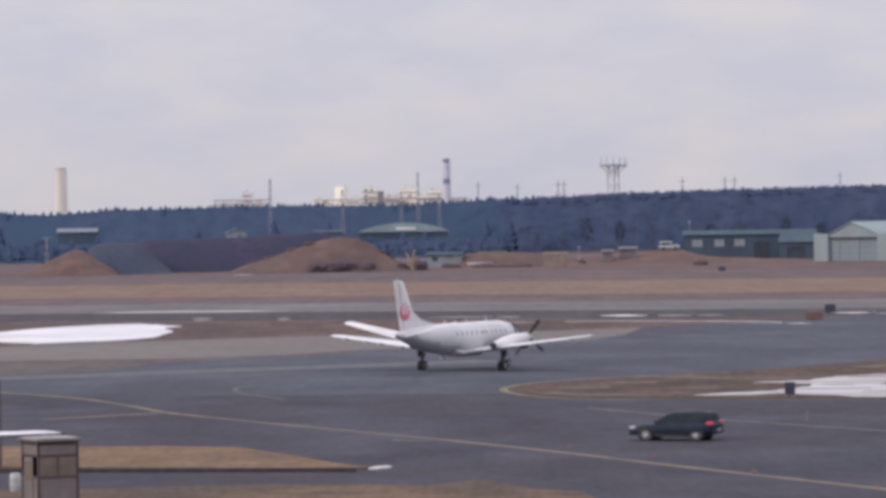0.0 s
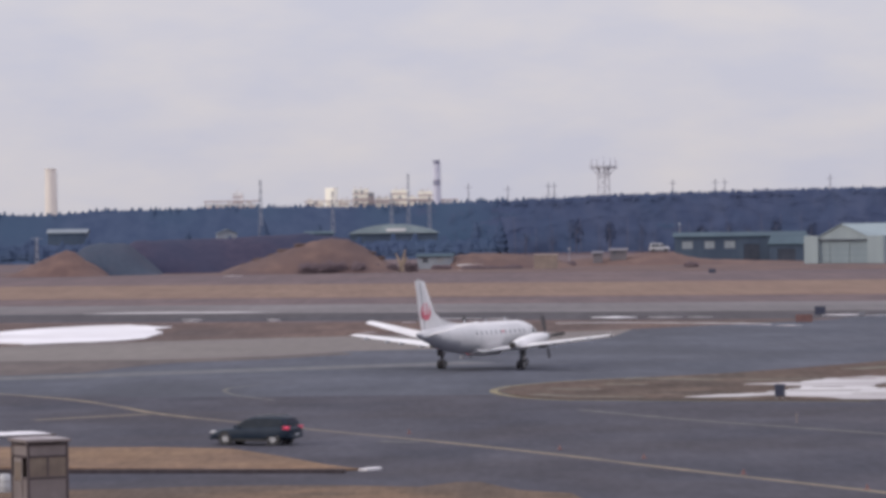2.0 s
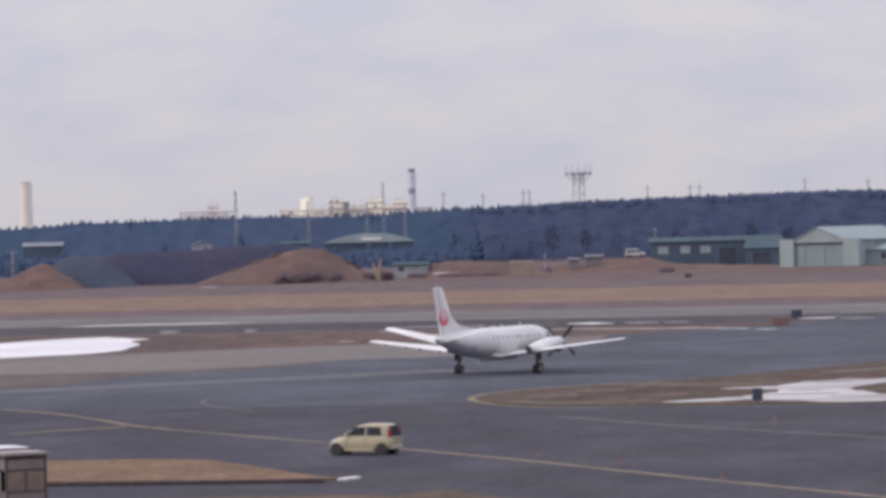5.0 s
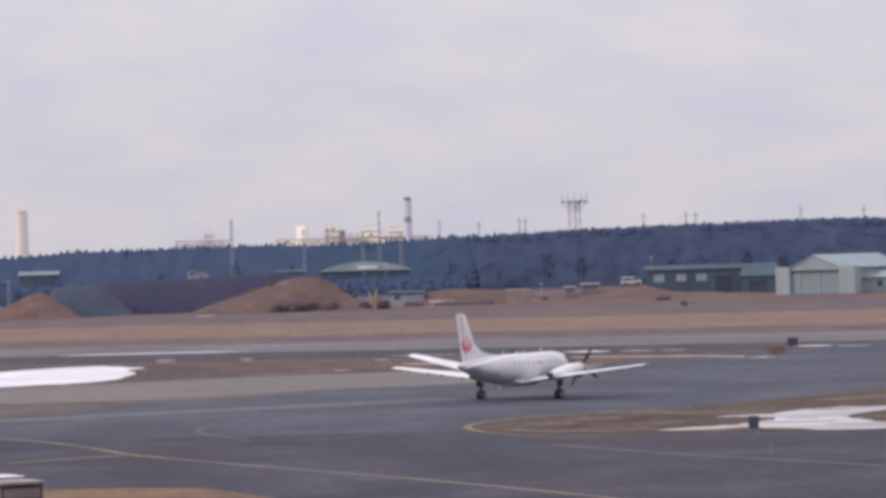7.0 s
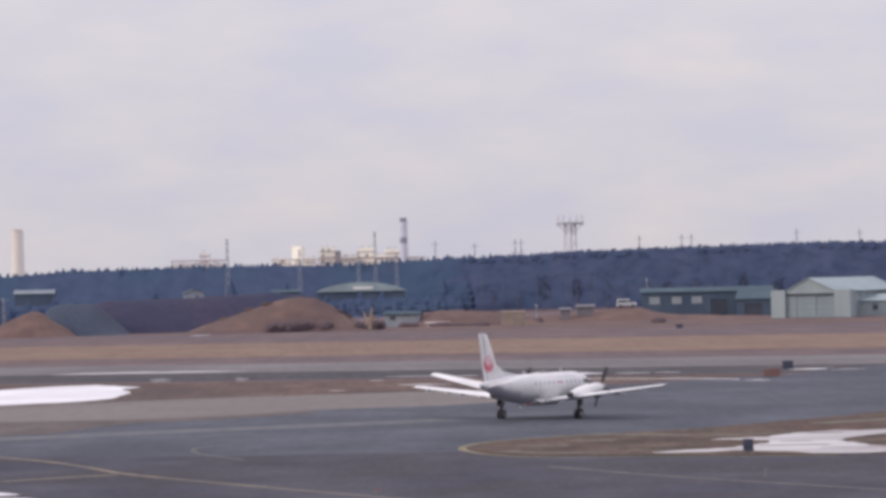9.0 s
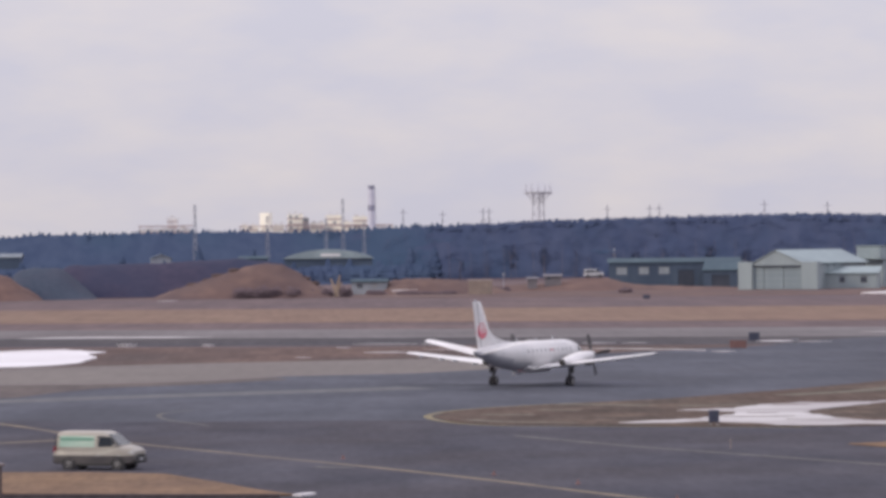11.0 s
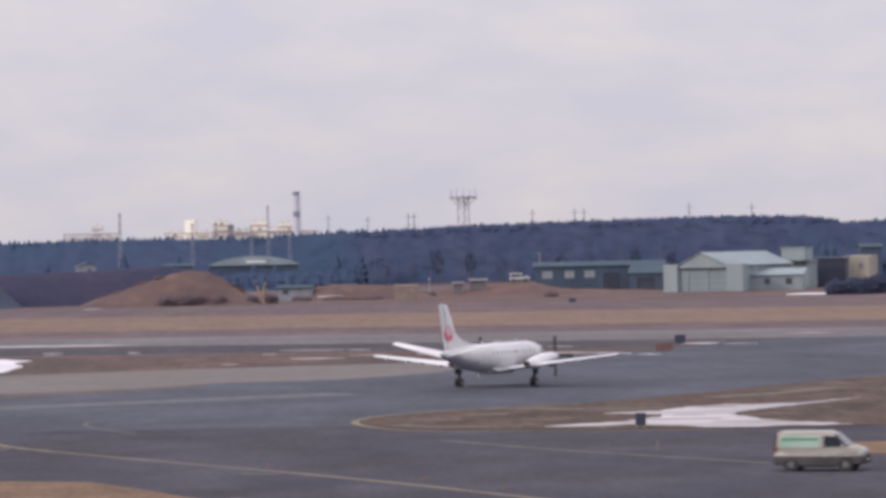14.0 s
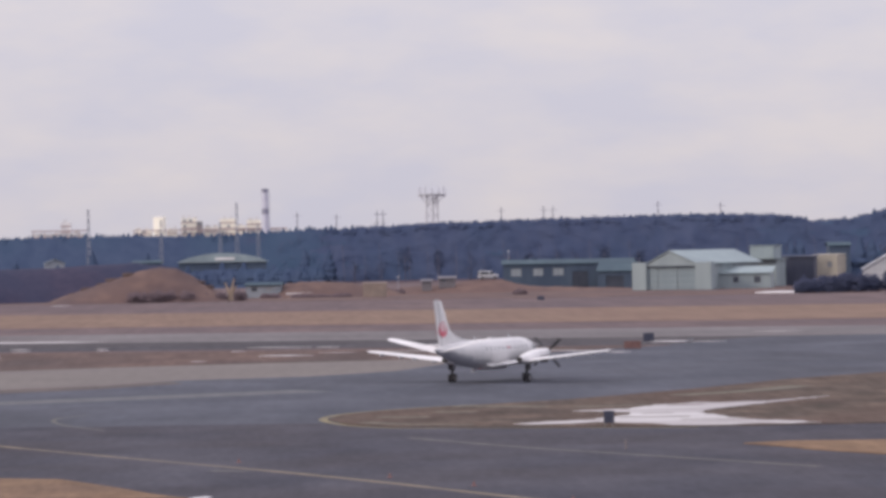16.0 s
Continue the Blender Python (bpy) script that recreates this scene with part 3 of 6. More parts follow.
def aircraft():
    p = thing("aircraft", "white twin-turboprop airliner with a red emblem on its fin, taxiing", "aircraft")
    spin, roll, flash = [], [], []
    bm = B()
    loft(bm, [body_ring(*s) for s in HULL])
    # the underside's shade is put into its colour as grey, climbing towards the tail
    bm.faces.ensure_lookup_table()
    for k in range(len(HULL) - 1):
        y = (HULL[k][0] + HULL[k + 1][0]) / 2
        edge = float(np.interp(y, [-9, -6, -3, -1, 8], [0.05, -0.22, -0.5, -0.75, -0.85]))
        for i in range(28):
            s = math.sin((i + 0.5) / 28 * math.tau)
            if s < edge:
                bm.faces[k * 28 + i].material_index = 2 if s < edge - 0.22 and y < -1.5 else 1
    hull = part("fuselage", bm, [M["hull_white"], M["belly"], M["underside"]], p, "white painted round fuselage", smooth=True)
    bm = B()
    for side in (1,):
        loft(bm, [[(-0.9, y, z0), (-0.5, y, z0 - 0.25), (0.5, y, z0 - 0.25), (0.9, y, z0), (0.6, y, z0 + 0.5), (-0.6, y, z0 + 0.5)]
                  for y, z0 in ((2.6, 1.50), (1.9, 1.30), (-1.2, 1.30), (-2.4, 1.50))])
    part("wing_fairing", bm, M["white"], p, "white belly fairing", smooth=True)
    for side in (-1, 1):
        for k in range(11):
            bm = B()
            y = 5.0 - k * 0.77
            hull_patch(bm, side, y - 0.11, y + 0.11, 2.66, 2.96)
            part("cabin_window", bm, M["cabin_pane"], hull)
        bm = B()
        hull_patch(bm, side, 7.15, 7.75, 2.50, 2.86)
        part("cockpit_window", bm, M["glass"], hull)
        bm = B()
        hull_patch(bm, side, 6.45, 7.05, 2.55, 2.95)
        part("cockpit_window", bm, M["glass"], hull)
        bm = B()
        for y in (-2.05, -3.42):
            hull_patch(bm, side, y, y + 0.04, 1.75, 3.05)
        hull_patch(bm, side, -3.42, -2.05, 3.02, 3.06)
        hull_patch(bm, side, -3.42, -2.05, 1.73, 1.77)
        part("cargo_door", bm, M["seam"], hull, "grey joint round the cargo door")
        bm = B()
        hull_patch(bm, side, 1.6, 4.7, 3.14, 3.26, 0.008)
        part("lettering", bm, M["letter"], hull, "pale grey bar of lettering")
        bm = B()
        hull_patch(bm, side, 1.28, 1.72, 2.76, 2.88, 0.012)
        part("red_mark", bm, M["red"], hull, "small red mark above the windows")
        for y in (-0.6, 2.9, 5.9, -4.6, -6.6):
            bm = B()
            hull_patch(bm, side, y, y + 0.03, hull_at(y)[1] - 0.8 * hull_at(y)[0], hull_at(y)[1] + 0.93 * hull_at(y)[0], 0.004, 8)
            part("skin_joint", bm, M["seam"], hull)
    for y, h in ((3.9, 0.30), (0.8, 0.22), (-2.6, 0.26)):
        bm = B()
        loft(bm, [foil(0, y + 0.16, y - 0.16, 3.54, 0.05, True), foil(0, y + 0.02, y - 0.14, 3.54 + h, 0.03, True)])
        part("antenna", bm, M["seam"], hull, "small blade antenna")

    for side in (-1, 1):
        s = side
        bm = B()
        loft(bm, [foil(s * 0.6, 1.75, -1.15, 1.44, 0.44), foil(s * 1.2, 1.72, -1.12, 1.48, 0.42), foil(s * 3.4, 1.42, -1.02, 1.74, 0.34),
                  foil(s * 7.0, 0.95, -0.88, 2.14, 0.23), foil(s * 10.5, 0.48, -0.74, 2.54, 0.14), foil(s * 10.92, 0.28, -0.70, 2.59, 0.06)])
        wing = part("wing", bm, M["white"], p, "tapered white wing", smooth=True)
        for x in (4.6, 6.4, 7.6, 9.4):
            z = 1.47 + (x - 1.2) * 0.1187
            bm = B()
            box(bm, s * x - 0.05, -1.15, z - 0.22, s * x + 0.05, -0.35, z - 0.03, 0.02)
            part("flap_track", bm, M["belly"], wing)
        bm = B()
        box(bm, s * 10.92 - 0.05, -0.5, 2.56, s * 10.92 + 0.05, 0.1, 2.61, 0.02)
        part("wingtip_lamp", bm, M["glass"], wing)
        # nacelle: blunt behind the propeller, its tail below the wing
        bm = B()
        rings = []
        for y, rx, rz, z in ((4.0, 0.28, 0.28, 2.30), (3.8, 0.38, 0.40, 2.27), (3.2, 0.46, 0.48, 2.20), (2.0, 0.52, 0.54, 2.10), (0.8, 0.53, 0.52, 2.00),
                             (0.0, 0.50, 0.48, 1.92), (-0.7, 0.40, 0.38, 1.88), (-1.15, 0.30, 0.27, 1.88), (-1.3, 0.24, 0.22, 1.88)):
            rings.append([(s * 3.36 + rx * math.cos(i / 20 * math.tau), y, z + rz * math.sin(i / 20 * math.tau)) for i in range(20)])
        loft(bm, rings)
        nac = part("nacelle", bm, M["white"], p, "white engine nacelle", smooth=True)
        bm = B()
        tube(bm, (s * 3.36, -1.26, 1.88), (s * 3.36, -1.55, 1.87), 0.24, 0.22, 14)
        part("exhaust", bm, M["soot"], nac, "sooty exhaust pipe")
        bm = B()
        box(bm, s * 3.36 - 0.26, 3.2, 1.52, s * 3.36 + 0.26, 3.75, 1.74, 0.06)
        part("air_intake", bm, M["soot"], nac, "dark chin intake")
        # propeller: spinner and four blades
        prop = new("propeller")
        prop.parent = p
        prop.matrix_basis = pose(s * 3.36, 4.12, 2.33)
        bm = B()
        loft(bm, [[(r * math.cos(i / 14 * math.tau), y, r * math.sin(i / 14 * math.tau)) for i in range(14)]
                  for y, r in ((-0.12, 0.29), (0.1, 0.28), (0.32, 0.22), (0.52, 0.12), (0.6, 0.02))])
        part("spinner", bm, M["belly"], prop, "pale pointed spinner", smooth=True)
        for k in range(4):
            bm = B()
            rings = []
            for r, c, tw, t in ((0.18, 0.10, 60, 0.09), (0.5, 0.17, 48, 0.06), (1.0, 0.24, 34, 0.045), (1.45, 0.22, 24, 0.03), (1.66, 0.13, 20, 0.02)):
                a = radians(tw)
                ring = []
                for u, v in ((-0.5, 0), (-0.2, 0.5), (0.3, 0.4), (0.5, 0), (0.3, -0.3), (-0.2, -0.4)):
                    px, py = u * c * 1.15, v * t
                    ring.append((px * math.cos(a) - py * math.sin(a), px * math.sin(a) + py * math.cos(a), r))
                rings.append(ring)
            loft(bm, rings)
            part("blade", bm, M["blade"], prop, smooth=True, at=Matrix.Rotation(k * math.pi / 2, 4, "Y"))
        spin.append(prop)
        # main leg with twin wheels
        leg = new("main_gear")
        leg.parent = p
        leg.matrix_basis = pose(s * 3.36, 0, 0)
        bm = B()
        tube(bm, (0, 0, 0.36), (0, 0, 0.95), 0.085)
        tube(bm, (0, 0, 0.9), (0, 0, 1.6), 0.13)
        tube(bm, (0, 0.05, 0.75), (0, 0.75, 1.5), 0.06)
        tube(bm, (-0.2, 0, 0.36), (0.2, 0, 0.36), 0.07)
        part("strut", bm, M["gear"], leg, "dark shock strut")
        bm = B()
        tube(bm, (0, -0.10, 0.55), (0, -0.26, 0.82), 0.035, n=6)
        tube(bm, (0, -0.26, 0.82), (0, -0.12, 1.10), 0.035, n=6)
        part("torque_link", bm, M["gear"], leg)
        bm = B()
        box(bm, s * 0.20 - 0.012, -0.32, 1.0, s * 0.20 + 0.012, 0.32, 1.5, 0.01)
        part("gear_door", bm, M["soot"], leg, "dark open gear door")
        for d in (-1, 1):
            roll.append((wheel_parts(leg, d * 0.17, 0, 0.36, 0.20), 0.36))
        # tailplane
        bm = B()
        loft(bm, [foil(s * 0.15, -7.7, -9.75, 2.72, 0.16), foil(s * 0.5, -7.85, -9.72, 2.80, 0.14), foil(s * 4.25, -8.70, -9.74, 3.72, 0.09),
                  foil(s * 4.50, -8.95, -9.70, 3.79, 0.05)])
        for v in bm.verts:
            v.co.z += 0.10 * (v.co.y + 9.74)
        tail = part("tailplane", bm, M["white"], p, "white tailplane set at an upward angle", smooth=True)
        bm = B()
        loft(bm, [[(s * x, y + 0.02, z + o), (s * x, y - 0.02, z + o), (s * x, y - 0.02, z), (s * x, y + 0.02, z)]
                  for x, y, z, o in ((0.6, -9.05, 2.87, 0.045), (4.1, -9.35, 3.71, 0.025))])
        part("elevator_joint", bm, M["seam"], tail)
    # fin with its dorsal fillet
    bm = B()
    loft(bm, [foil(0, -5.4, -9.35, 2.9, 0.34, True), foil(0, -6.3, -9.55, 3.7, 0.30, True), foil(0, -7.55, -9.80, 4.6, 0.26, True),
              foil(0, -8.25, -10.05, 5.8, 0.20, True), foil(0, -8.85, -10.28, 6.74, 0.14, True), foil(0, -9.1, -10.28, 6.83, 0.07, True)])
    fin = part("fin", bm, M["white"], p, "tall white fin", smooth=True)
    bm = B()
    prism(bm, [(-2.6, 3.50), (-5.0, 3.50), (-7.1, 3.3), (-7.6, 4.55), (-6.4, 3.98), (-5.0, 3.70), (-3.8, 3.56)], -0.05, 0.05)
    part("dorsal_fin", bm, M["white"], fin)
    bm = B()
    prism(bm, [(-8.985, 3.3), (-9.0, 3.3), (-9.60, 6.70), (-9.585, 6.70)], -0.112, 0.112)
    part("rudder_joint", bm, M["seam"], fin)
    # the emblem, a plain red roundel with a notched top
    bm = B()
    EX, EZ, ER, EH = -8.80, 4.56, 0.68, 0.63
    prism(bm, [(EX + ER * math.cos(k / 28 * math.tau), EZ + EH * math.sin(k / 28 * math.tau)) for k in range(28)], -0.150, 0.150)
    part("emblem", bm, M["red"], fin, "red roundel emblem")
    for u0, u1, low in ((0.07, 0.40, -0.20), (-0.40, -0.07, -0.20), (0.50, 0.64, 0.02), (-0.64, -0.50, 0.02)):
        bm = B()
        prism(bm, [(EX + u0, EZ + EH * math.sqrt(1 - (u0 / ER) ** 2)), (EX + u1, EZ + EH * math.sqrt(1 - (u1 / ER) ** 2)),
                   (EX + u1 * 0.72 + u0 * 0.28, EZ + low), (EX + u0 * 0.72 + u1 * 0.28, EZ + low)], -0.160, 0.160)
        part("emblem_notch", bm, M["white"], fin, "white notch in the emblem")
    # nose leg
    leg = new("nose_gear")
    leg.parent = p
    leg.matrix_basis = pose(0, 7.14, 0)
    bm = B()
    tube(bm, (0, 0, 0.28), (0, 0.1, 1.5), 0.07)
    tube(bm, (-0.2, 0, 0.28), (0.2, 0, 0.28), 0.04)
    part("strut", bm, M["steel"], leg)
    for d in (-1, 1):
        roll.append((wheel_parts(leg, d * 0.15, 0, 0.28, 0.16), 0.28))
    # red beacons: an added hood turns to let the lamp flash through one slot
    for x, y, z, up, k, mat, core in ((0.0, -2.9, 1.24, -1, 1.0, M["underside"], BEACON), (0.0, -9.75, 6.86, 1, 0.36, M["belly"], BEACON_SMALL)):
        lamp = new("beacon")
        lamp.parent = p
        lamp.matrix_basis = pose(x, y, z)
        bm = B()
        bmesh.ops.create_uvsphere(bm, u_segments=12, v_segments=8, radius=0.19 * k, matrix=Matrix.Translation((0, 0, up * 0.10 * k)))
        part("lamp_core", bm, core, lamp, "lit red lamp")
        bm = B()
        n = 24
        rings = []
        for i in range(n + 1):
            a = radians(30) + i / n * (math.tau - radians(60))
            rings.append([(r * k * math.cos(a), r * k * math.sin(a), up * h * k) for r, h in ((0.24, -0.06), (0.24, 0.28), (0.22, 0.28), (0.22, -0.06))])
        loft(bm, rings, caps=True)
        tube(bm, (0, 0, up * 0.28 * k), (0, 0, up * 0.30 * k), 0.24 * k, n=24)
        tube(bm, (0, 0, -up * 0.08 * k), (0, 0, -up * 0.06 * k), 0.24 * k, n=24)
        flash.append(part("hood", bm, mat, lamp, "added turning shutter hood"))
    return p, spin, roll, flash


# ---------------------------------------------------------------- road vehicles: x right, y forward, origin on the ground below the middle
M.update(
    screen=surface("windscreen_glass", (0.050, 0.060, 0.068), (0.066, 0.076, 0.084), 1.5, rough=0.12, spec=0.6),
    tint=surface("smoked_rear_glass", (0.036, 0.039, 0.052), (0.052, 0.055, 0.070), 1.5, rough=0.3, spec=0.0),
    rim=surface("silver_wheel", (0.50, 0.50, 0.52), (0.60, 0.60, 0.62), 4, rough=0.5, metal=0.15),
    dark_car=surface("blue_black_paint", (0.018, 0.028, 0.046), (0.027, 0.038, 0.058), 1.5, rough=0.5, c3=(0.028, 0.038, 0.054), big=1.0, spec=0.14),
    cream_car=surface("cream_paint", (0.375, 0.329, 0.231), (0.425, 0.374, 0.271), 1.5, rough=0.3, c3=(0.326, 0.285, 0.211), big=0.9),
    van_top=surface("pale_beige_paint", (0.330, 0.316, 0.280), (0.385, 0.366, 0.325), 1.5, rough=0.35, c3=(0.300, 0.280, 0.250), big=0.8),
    van_low=surface("dark_grey_cladding", (0.052, 0.049, 0.055), (0.070, 0.065, 0.070), 1.5, rough=0.6, c3=(0.082, 0.076, 0.078), big=0.8),
    trim=surface("black_plastic", (0.016, 0.016, 0.017), (0.028, 0.028, 0.030), 8, rough=0.65),
    tail_lamp=surface("red_lamp_lens", (0.250, 0.026, 0.042), (0.310, 0.040, 0.056), 8, rough=0.15),
    clear_lamp=surface("clear_lamp_lens", (0.42, 0.43, 0.45), (0.50, 0.51, 0.53), 8, rough=0.1),
    mint=surface("mint_green_film", (0.22, 0.38, 0.31), (0.32, 0.48, 0.40), 1.2, (1, 0.4, 1), rough=0.3, c3=(0.44, 0.54, 0.47), big=0.8),
    mint_dark=surface("green_film", (0.10, 0.25, 0.19), (0.14, 0.30, 0.23), 2.0, rough=0.3),
    silver=surface("silver_trim", (0.45, 0.46, 0.48), (0.55, 0.56, 0.58), 4, rough=0.35, metal=0.6),
)
STOP = glow("lit_brake_lamp", (0.60, 0.045, 0.105), 0.20)


def rounded(w, a, b, z, n=28, e=0.32):
    """A rounded oblong of half width w from y = a to b at height z."""
    out = []
    for i in range(n):
        t = i / n * math.tau
        c, s = math.cos(t), math.sin(t)
        out.append((w * math.copysign(abs(c) ** e, c), (a + b) / 2 + (b - a) / 2 * math.copysign(abs(s) ** e, s), z))
    return out


def level(cabin, z):
    for (z0, a0, b0, w0), (z1, a1, b1, w1) in zip(cabin, cabin[1:]):
        if z0 <= z <= z1:
            f = (z - z0) / (z1 - z0)
            return a0 + (a1 - a0) * f, b0 + (b1 - b0) * f, w0 + (w1 - w0) * f
    return cabin[-1][1:]


def vehicle(name, label, spec):
    v = thing(name, label, "car" if name != "van" else "van")
    cabin, wheels = spec["cabin"], []
    bm = B()
    rings = []
    for y, zb, zt, w in spec["hull"]:
        ring = []
        for i in range(24):
            t = i / 24 * math.tau
            c, s = math.cos(t), math.sin(t)
            ring.append((w * math.copysign(abs(c) ** 0.42, c), y, (zb + zt) / 2 + (zt - zb) / 2 * math.copysign(abs(s) ** 0.5, s)))
        rings.append(ring)
    loft(bm, rings)
    body = part("body", bm, spec["low"], v, spec.get("low_label", ""), smooth=True)
    if spec.get("cladding"):
        bm = B()
        rings = []
        for y, zb, zt, w in spec["hull"]:
            zt = min(zt, spec["cladding"])
            rings.append([(s * (w + 0.012) * k, y * 1.006, zb + (zt - zb) * h) for s, k, h in
                          ((-1, 0.8, 0.0), (1, 0.8, 0.0), (1, 0.97, 0.12), (1, 1, 0.5), (1, 1, 0.94), (1, 0.97, 1.0), (-1, 0.97, 1.0), (-1, 1, 0.94), (-1, 1, 0.5), (-1, 0.97, 0.12))])
        loft(bm, rings)
        part("lower_cladding", bm, M["van_low"], v, "dark grey lower cladding", smooth=True)
    bm = B()
    loft(bm, [rounded(w, a, b, z) for z, a, b, w in cabin])
    top = part("cabin", bm, spec["top"], v, smooth=True)

    def pane(name, side, quad, material, out=0.012, parent=top, label=""):
        """A pane on the cabin's flank; quad: (y, z) corners."""
        bm = B()
        loft(bm, [[(side * (level(cabin, z)[2] + o), y, z) for y, z in quad] for o in (out, -0.03)])
        return part(name, bm, material, parent, label)

    def screen(front, z0, z1, k0, k1):
        bm = B()
        rings = []
        for o in (0.045, -0.03):
            ring = []
            for z, k in ((z0, k0), (z1, k1)):
                a, b, w = level(cabin, z)
                y = b + o if front else a - o
                ring += [(-k * w, y, z), (k * w, y, z)] if z == z0 else [(k * w, y, z), (-k * w, y, z)]
            rings.append(ring)
        loft(bm, rings)
        return part("windscreen" if front else "rear_window", bm, M["screen" if front else "tint"], top)

    for side in (-1, 1):
        for quad in spec["panes"]:
            pane("side_window", side, quad, M["glass"])
        for quad, mat, lab in spec.get("films", ()):
            pane("window_film", side, quad, mat, label=lab)
    screen(True, *spec["front"])
    screen(False, *spec["rear"])
    hw = spec["width"]
    for side in (-1, 1):
        for y in spec["axles"]:
            r = spec["wheel"]
            # a dark disc stands in for the shaded hollow round the wheel
            bm = B()
            tube(bm, (side * (hw - 0.16), y, r + 0.02), (side * (hw + 0.004), y, r + 0.02), r * 1.17, n=24)
            part("wheel_arch", bm, M["trim"], body, "dark disc for the hollow of the wheel arch")
            wheels.append((wheel_parts(v, side * (hw - 0.09), y, r, 0.22, spokes=7, rim=spec.get("rim")), r))
        bm = B()
        y, z, dy, dz, dx = spec["lamp"]
        box(bm, side * dx - 0.16, y - dy, z - dz, side * dx + 0.16, y + dy, z + dz, 0.04)
        part("headlight", bm, M["clear_lamp"], body)
        bm = B()
        y, z, dy, dz, dx = spec["tail"]
        box(bm, side * dx - 0.12, y - dy, z - dz, side * dx + 0.12, y + dy, z + dz, 0.03)
        part("tail_light", bm, spec["tail_mat"], body, "red tail light")
        bm = B()
        y, z = spec["mirror"]
        box(bm, side * (hw + 0.02), y - 0.06, z - 0.07, side * (hw + 0.19), y + 0.06, z + 0.08, 0.03)
        part("door_mirror", bm, spec["low"], body)
        for y in spec["seams"]:
            bm = B()
            box(bm, side * (hw - 0.04), y - 0.008, 0.45, side * (hw + 0.004), y + 0.008, cabin[0][0] - 0.02)
            part("door_joint", bm, M["trim"], body)
            bm = B()
            box(bm, side * (hw - 0.02), y + 0.08, cabin[0][0] - 0.14, side * (hw + 0.03), y + 0.26, cabin[0][0] - 0.10, 0.01)
            part("door_handle", bm, spec["handle"], body)
        bm = B()
        box(bm, side * (hw - 0.06), spec["axles"][1] + 0.45, 0.20, side * (hw + 0.008), spec["axles"][0] - 0.45, 0.34, 0.03)
        part("sill", bm, spec["sill"], body)
        if spec.get("rails"):
            bm = B()
            z, a, b, w = cabin[-1]
            tube(bm, (side * w * 0.82, a + 0.25, z + 0.07), (side * w * 0.82, b - 0.15, z + 0.07), 0.030, n=8)
            for y in (a + 0.25, b - 0.15):
                tube(bm, (side * w * 0.82, y, z - 0.02), (side * w * 0.82, y, z + 0.07), 0.030, n=8)
            part("roof_rail", bm, M["gear"], top, "dull grey roof rail")
    for end, z, y in spec["bumpers"]:
        bm = B()
        box(bm, -hw * 0.86, y - 0.09, z - 0.11, hw * 0.86, y + 0.09, z + 0.11, 0.05)
        part("bumper", bm, spec["bumper_mat"], body)
        bm = B()
        box(bm, -0.17, y + end * 0.10 - 0.01, z + 0.02, 0.17, y + end * 0.10 + 0.01, z + 0.16, 0.004)
        part("number_plate", bm, M["belly"], body, "blank pale number plate")
    y, z, dz = spec["grille"]
    bm = B()
    box(bm, -hw * 0.5, y - 0.05, z - dz, hw * 0.5, y + 0.05, z + dz, 0.02)
    part("grille", bm, M["trim"], body)
    return v, wheels


def sized(spec, ky, kz):
    """A spec with its lengths and heights scaled."""
    yz = lambda q: [(y * ky, z * kz) for y, z in q]
    spec.update(hull=[(y * ky, a * kz, b * kz, w) for y, a, b, w in spec["hull"]], cabin=[(z * kz, a * ky, b * ky, w) for z, a, b, w in spec["cabin"]],
                panes=[yz(q) for q in spec["panes"]], axles=tuple(y * ky for y in spec["axles"]), seams=tuple(y * ky for y in spec["seams"]),
                films=[(yz(q), m, s) for q, m, s in spec.get("films", ())], mirror=yz([spec["mirror"]])[0],
                bumpers=[(e, z * kz, y * ky) for e, z, y in spec["bumpers"]], front=(*(v * kz for v in spec["front"][:2]), *spec["front"][2:]),
                rear=(*(v * kz for v in spec["rear"][:2]), *spec["rear"][2:]), grille=(spec["grille"][0] * ky, spec["grille"][1] * kz, spec["grille"][2]),
                lamp=(spec["lamp"][0] * ky, spec["lamp"][1] * kz, *spec["lamp"][2:]), tail=(spec["tail"][0] * ky, spec["tail"][1] * kz, *spec["tail"][2:]))
    return spec


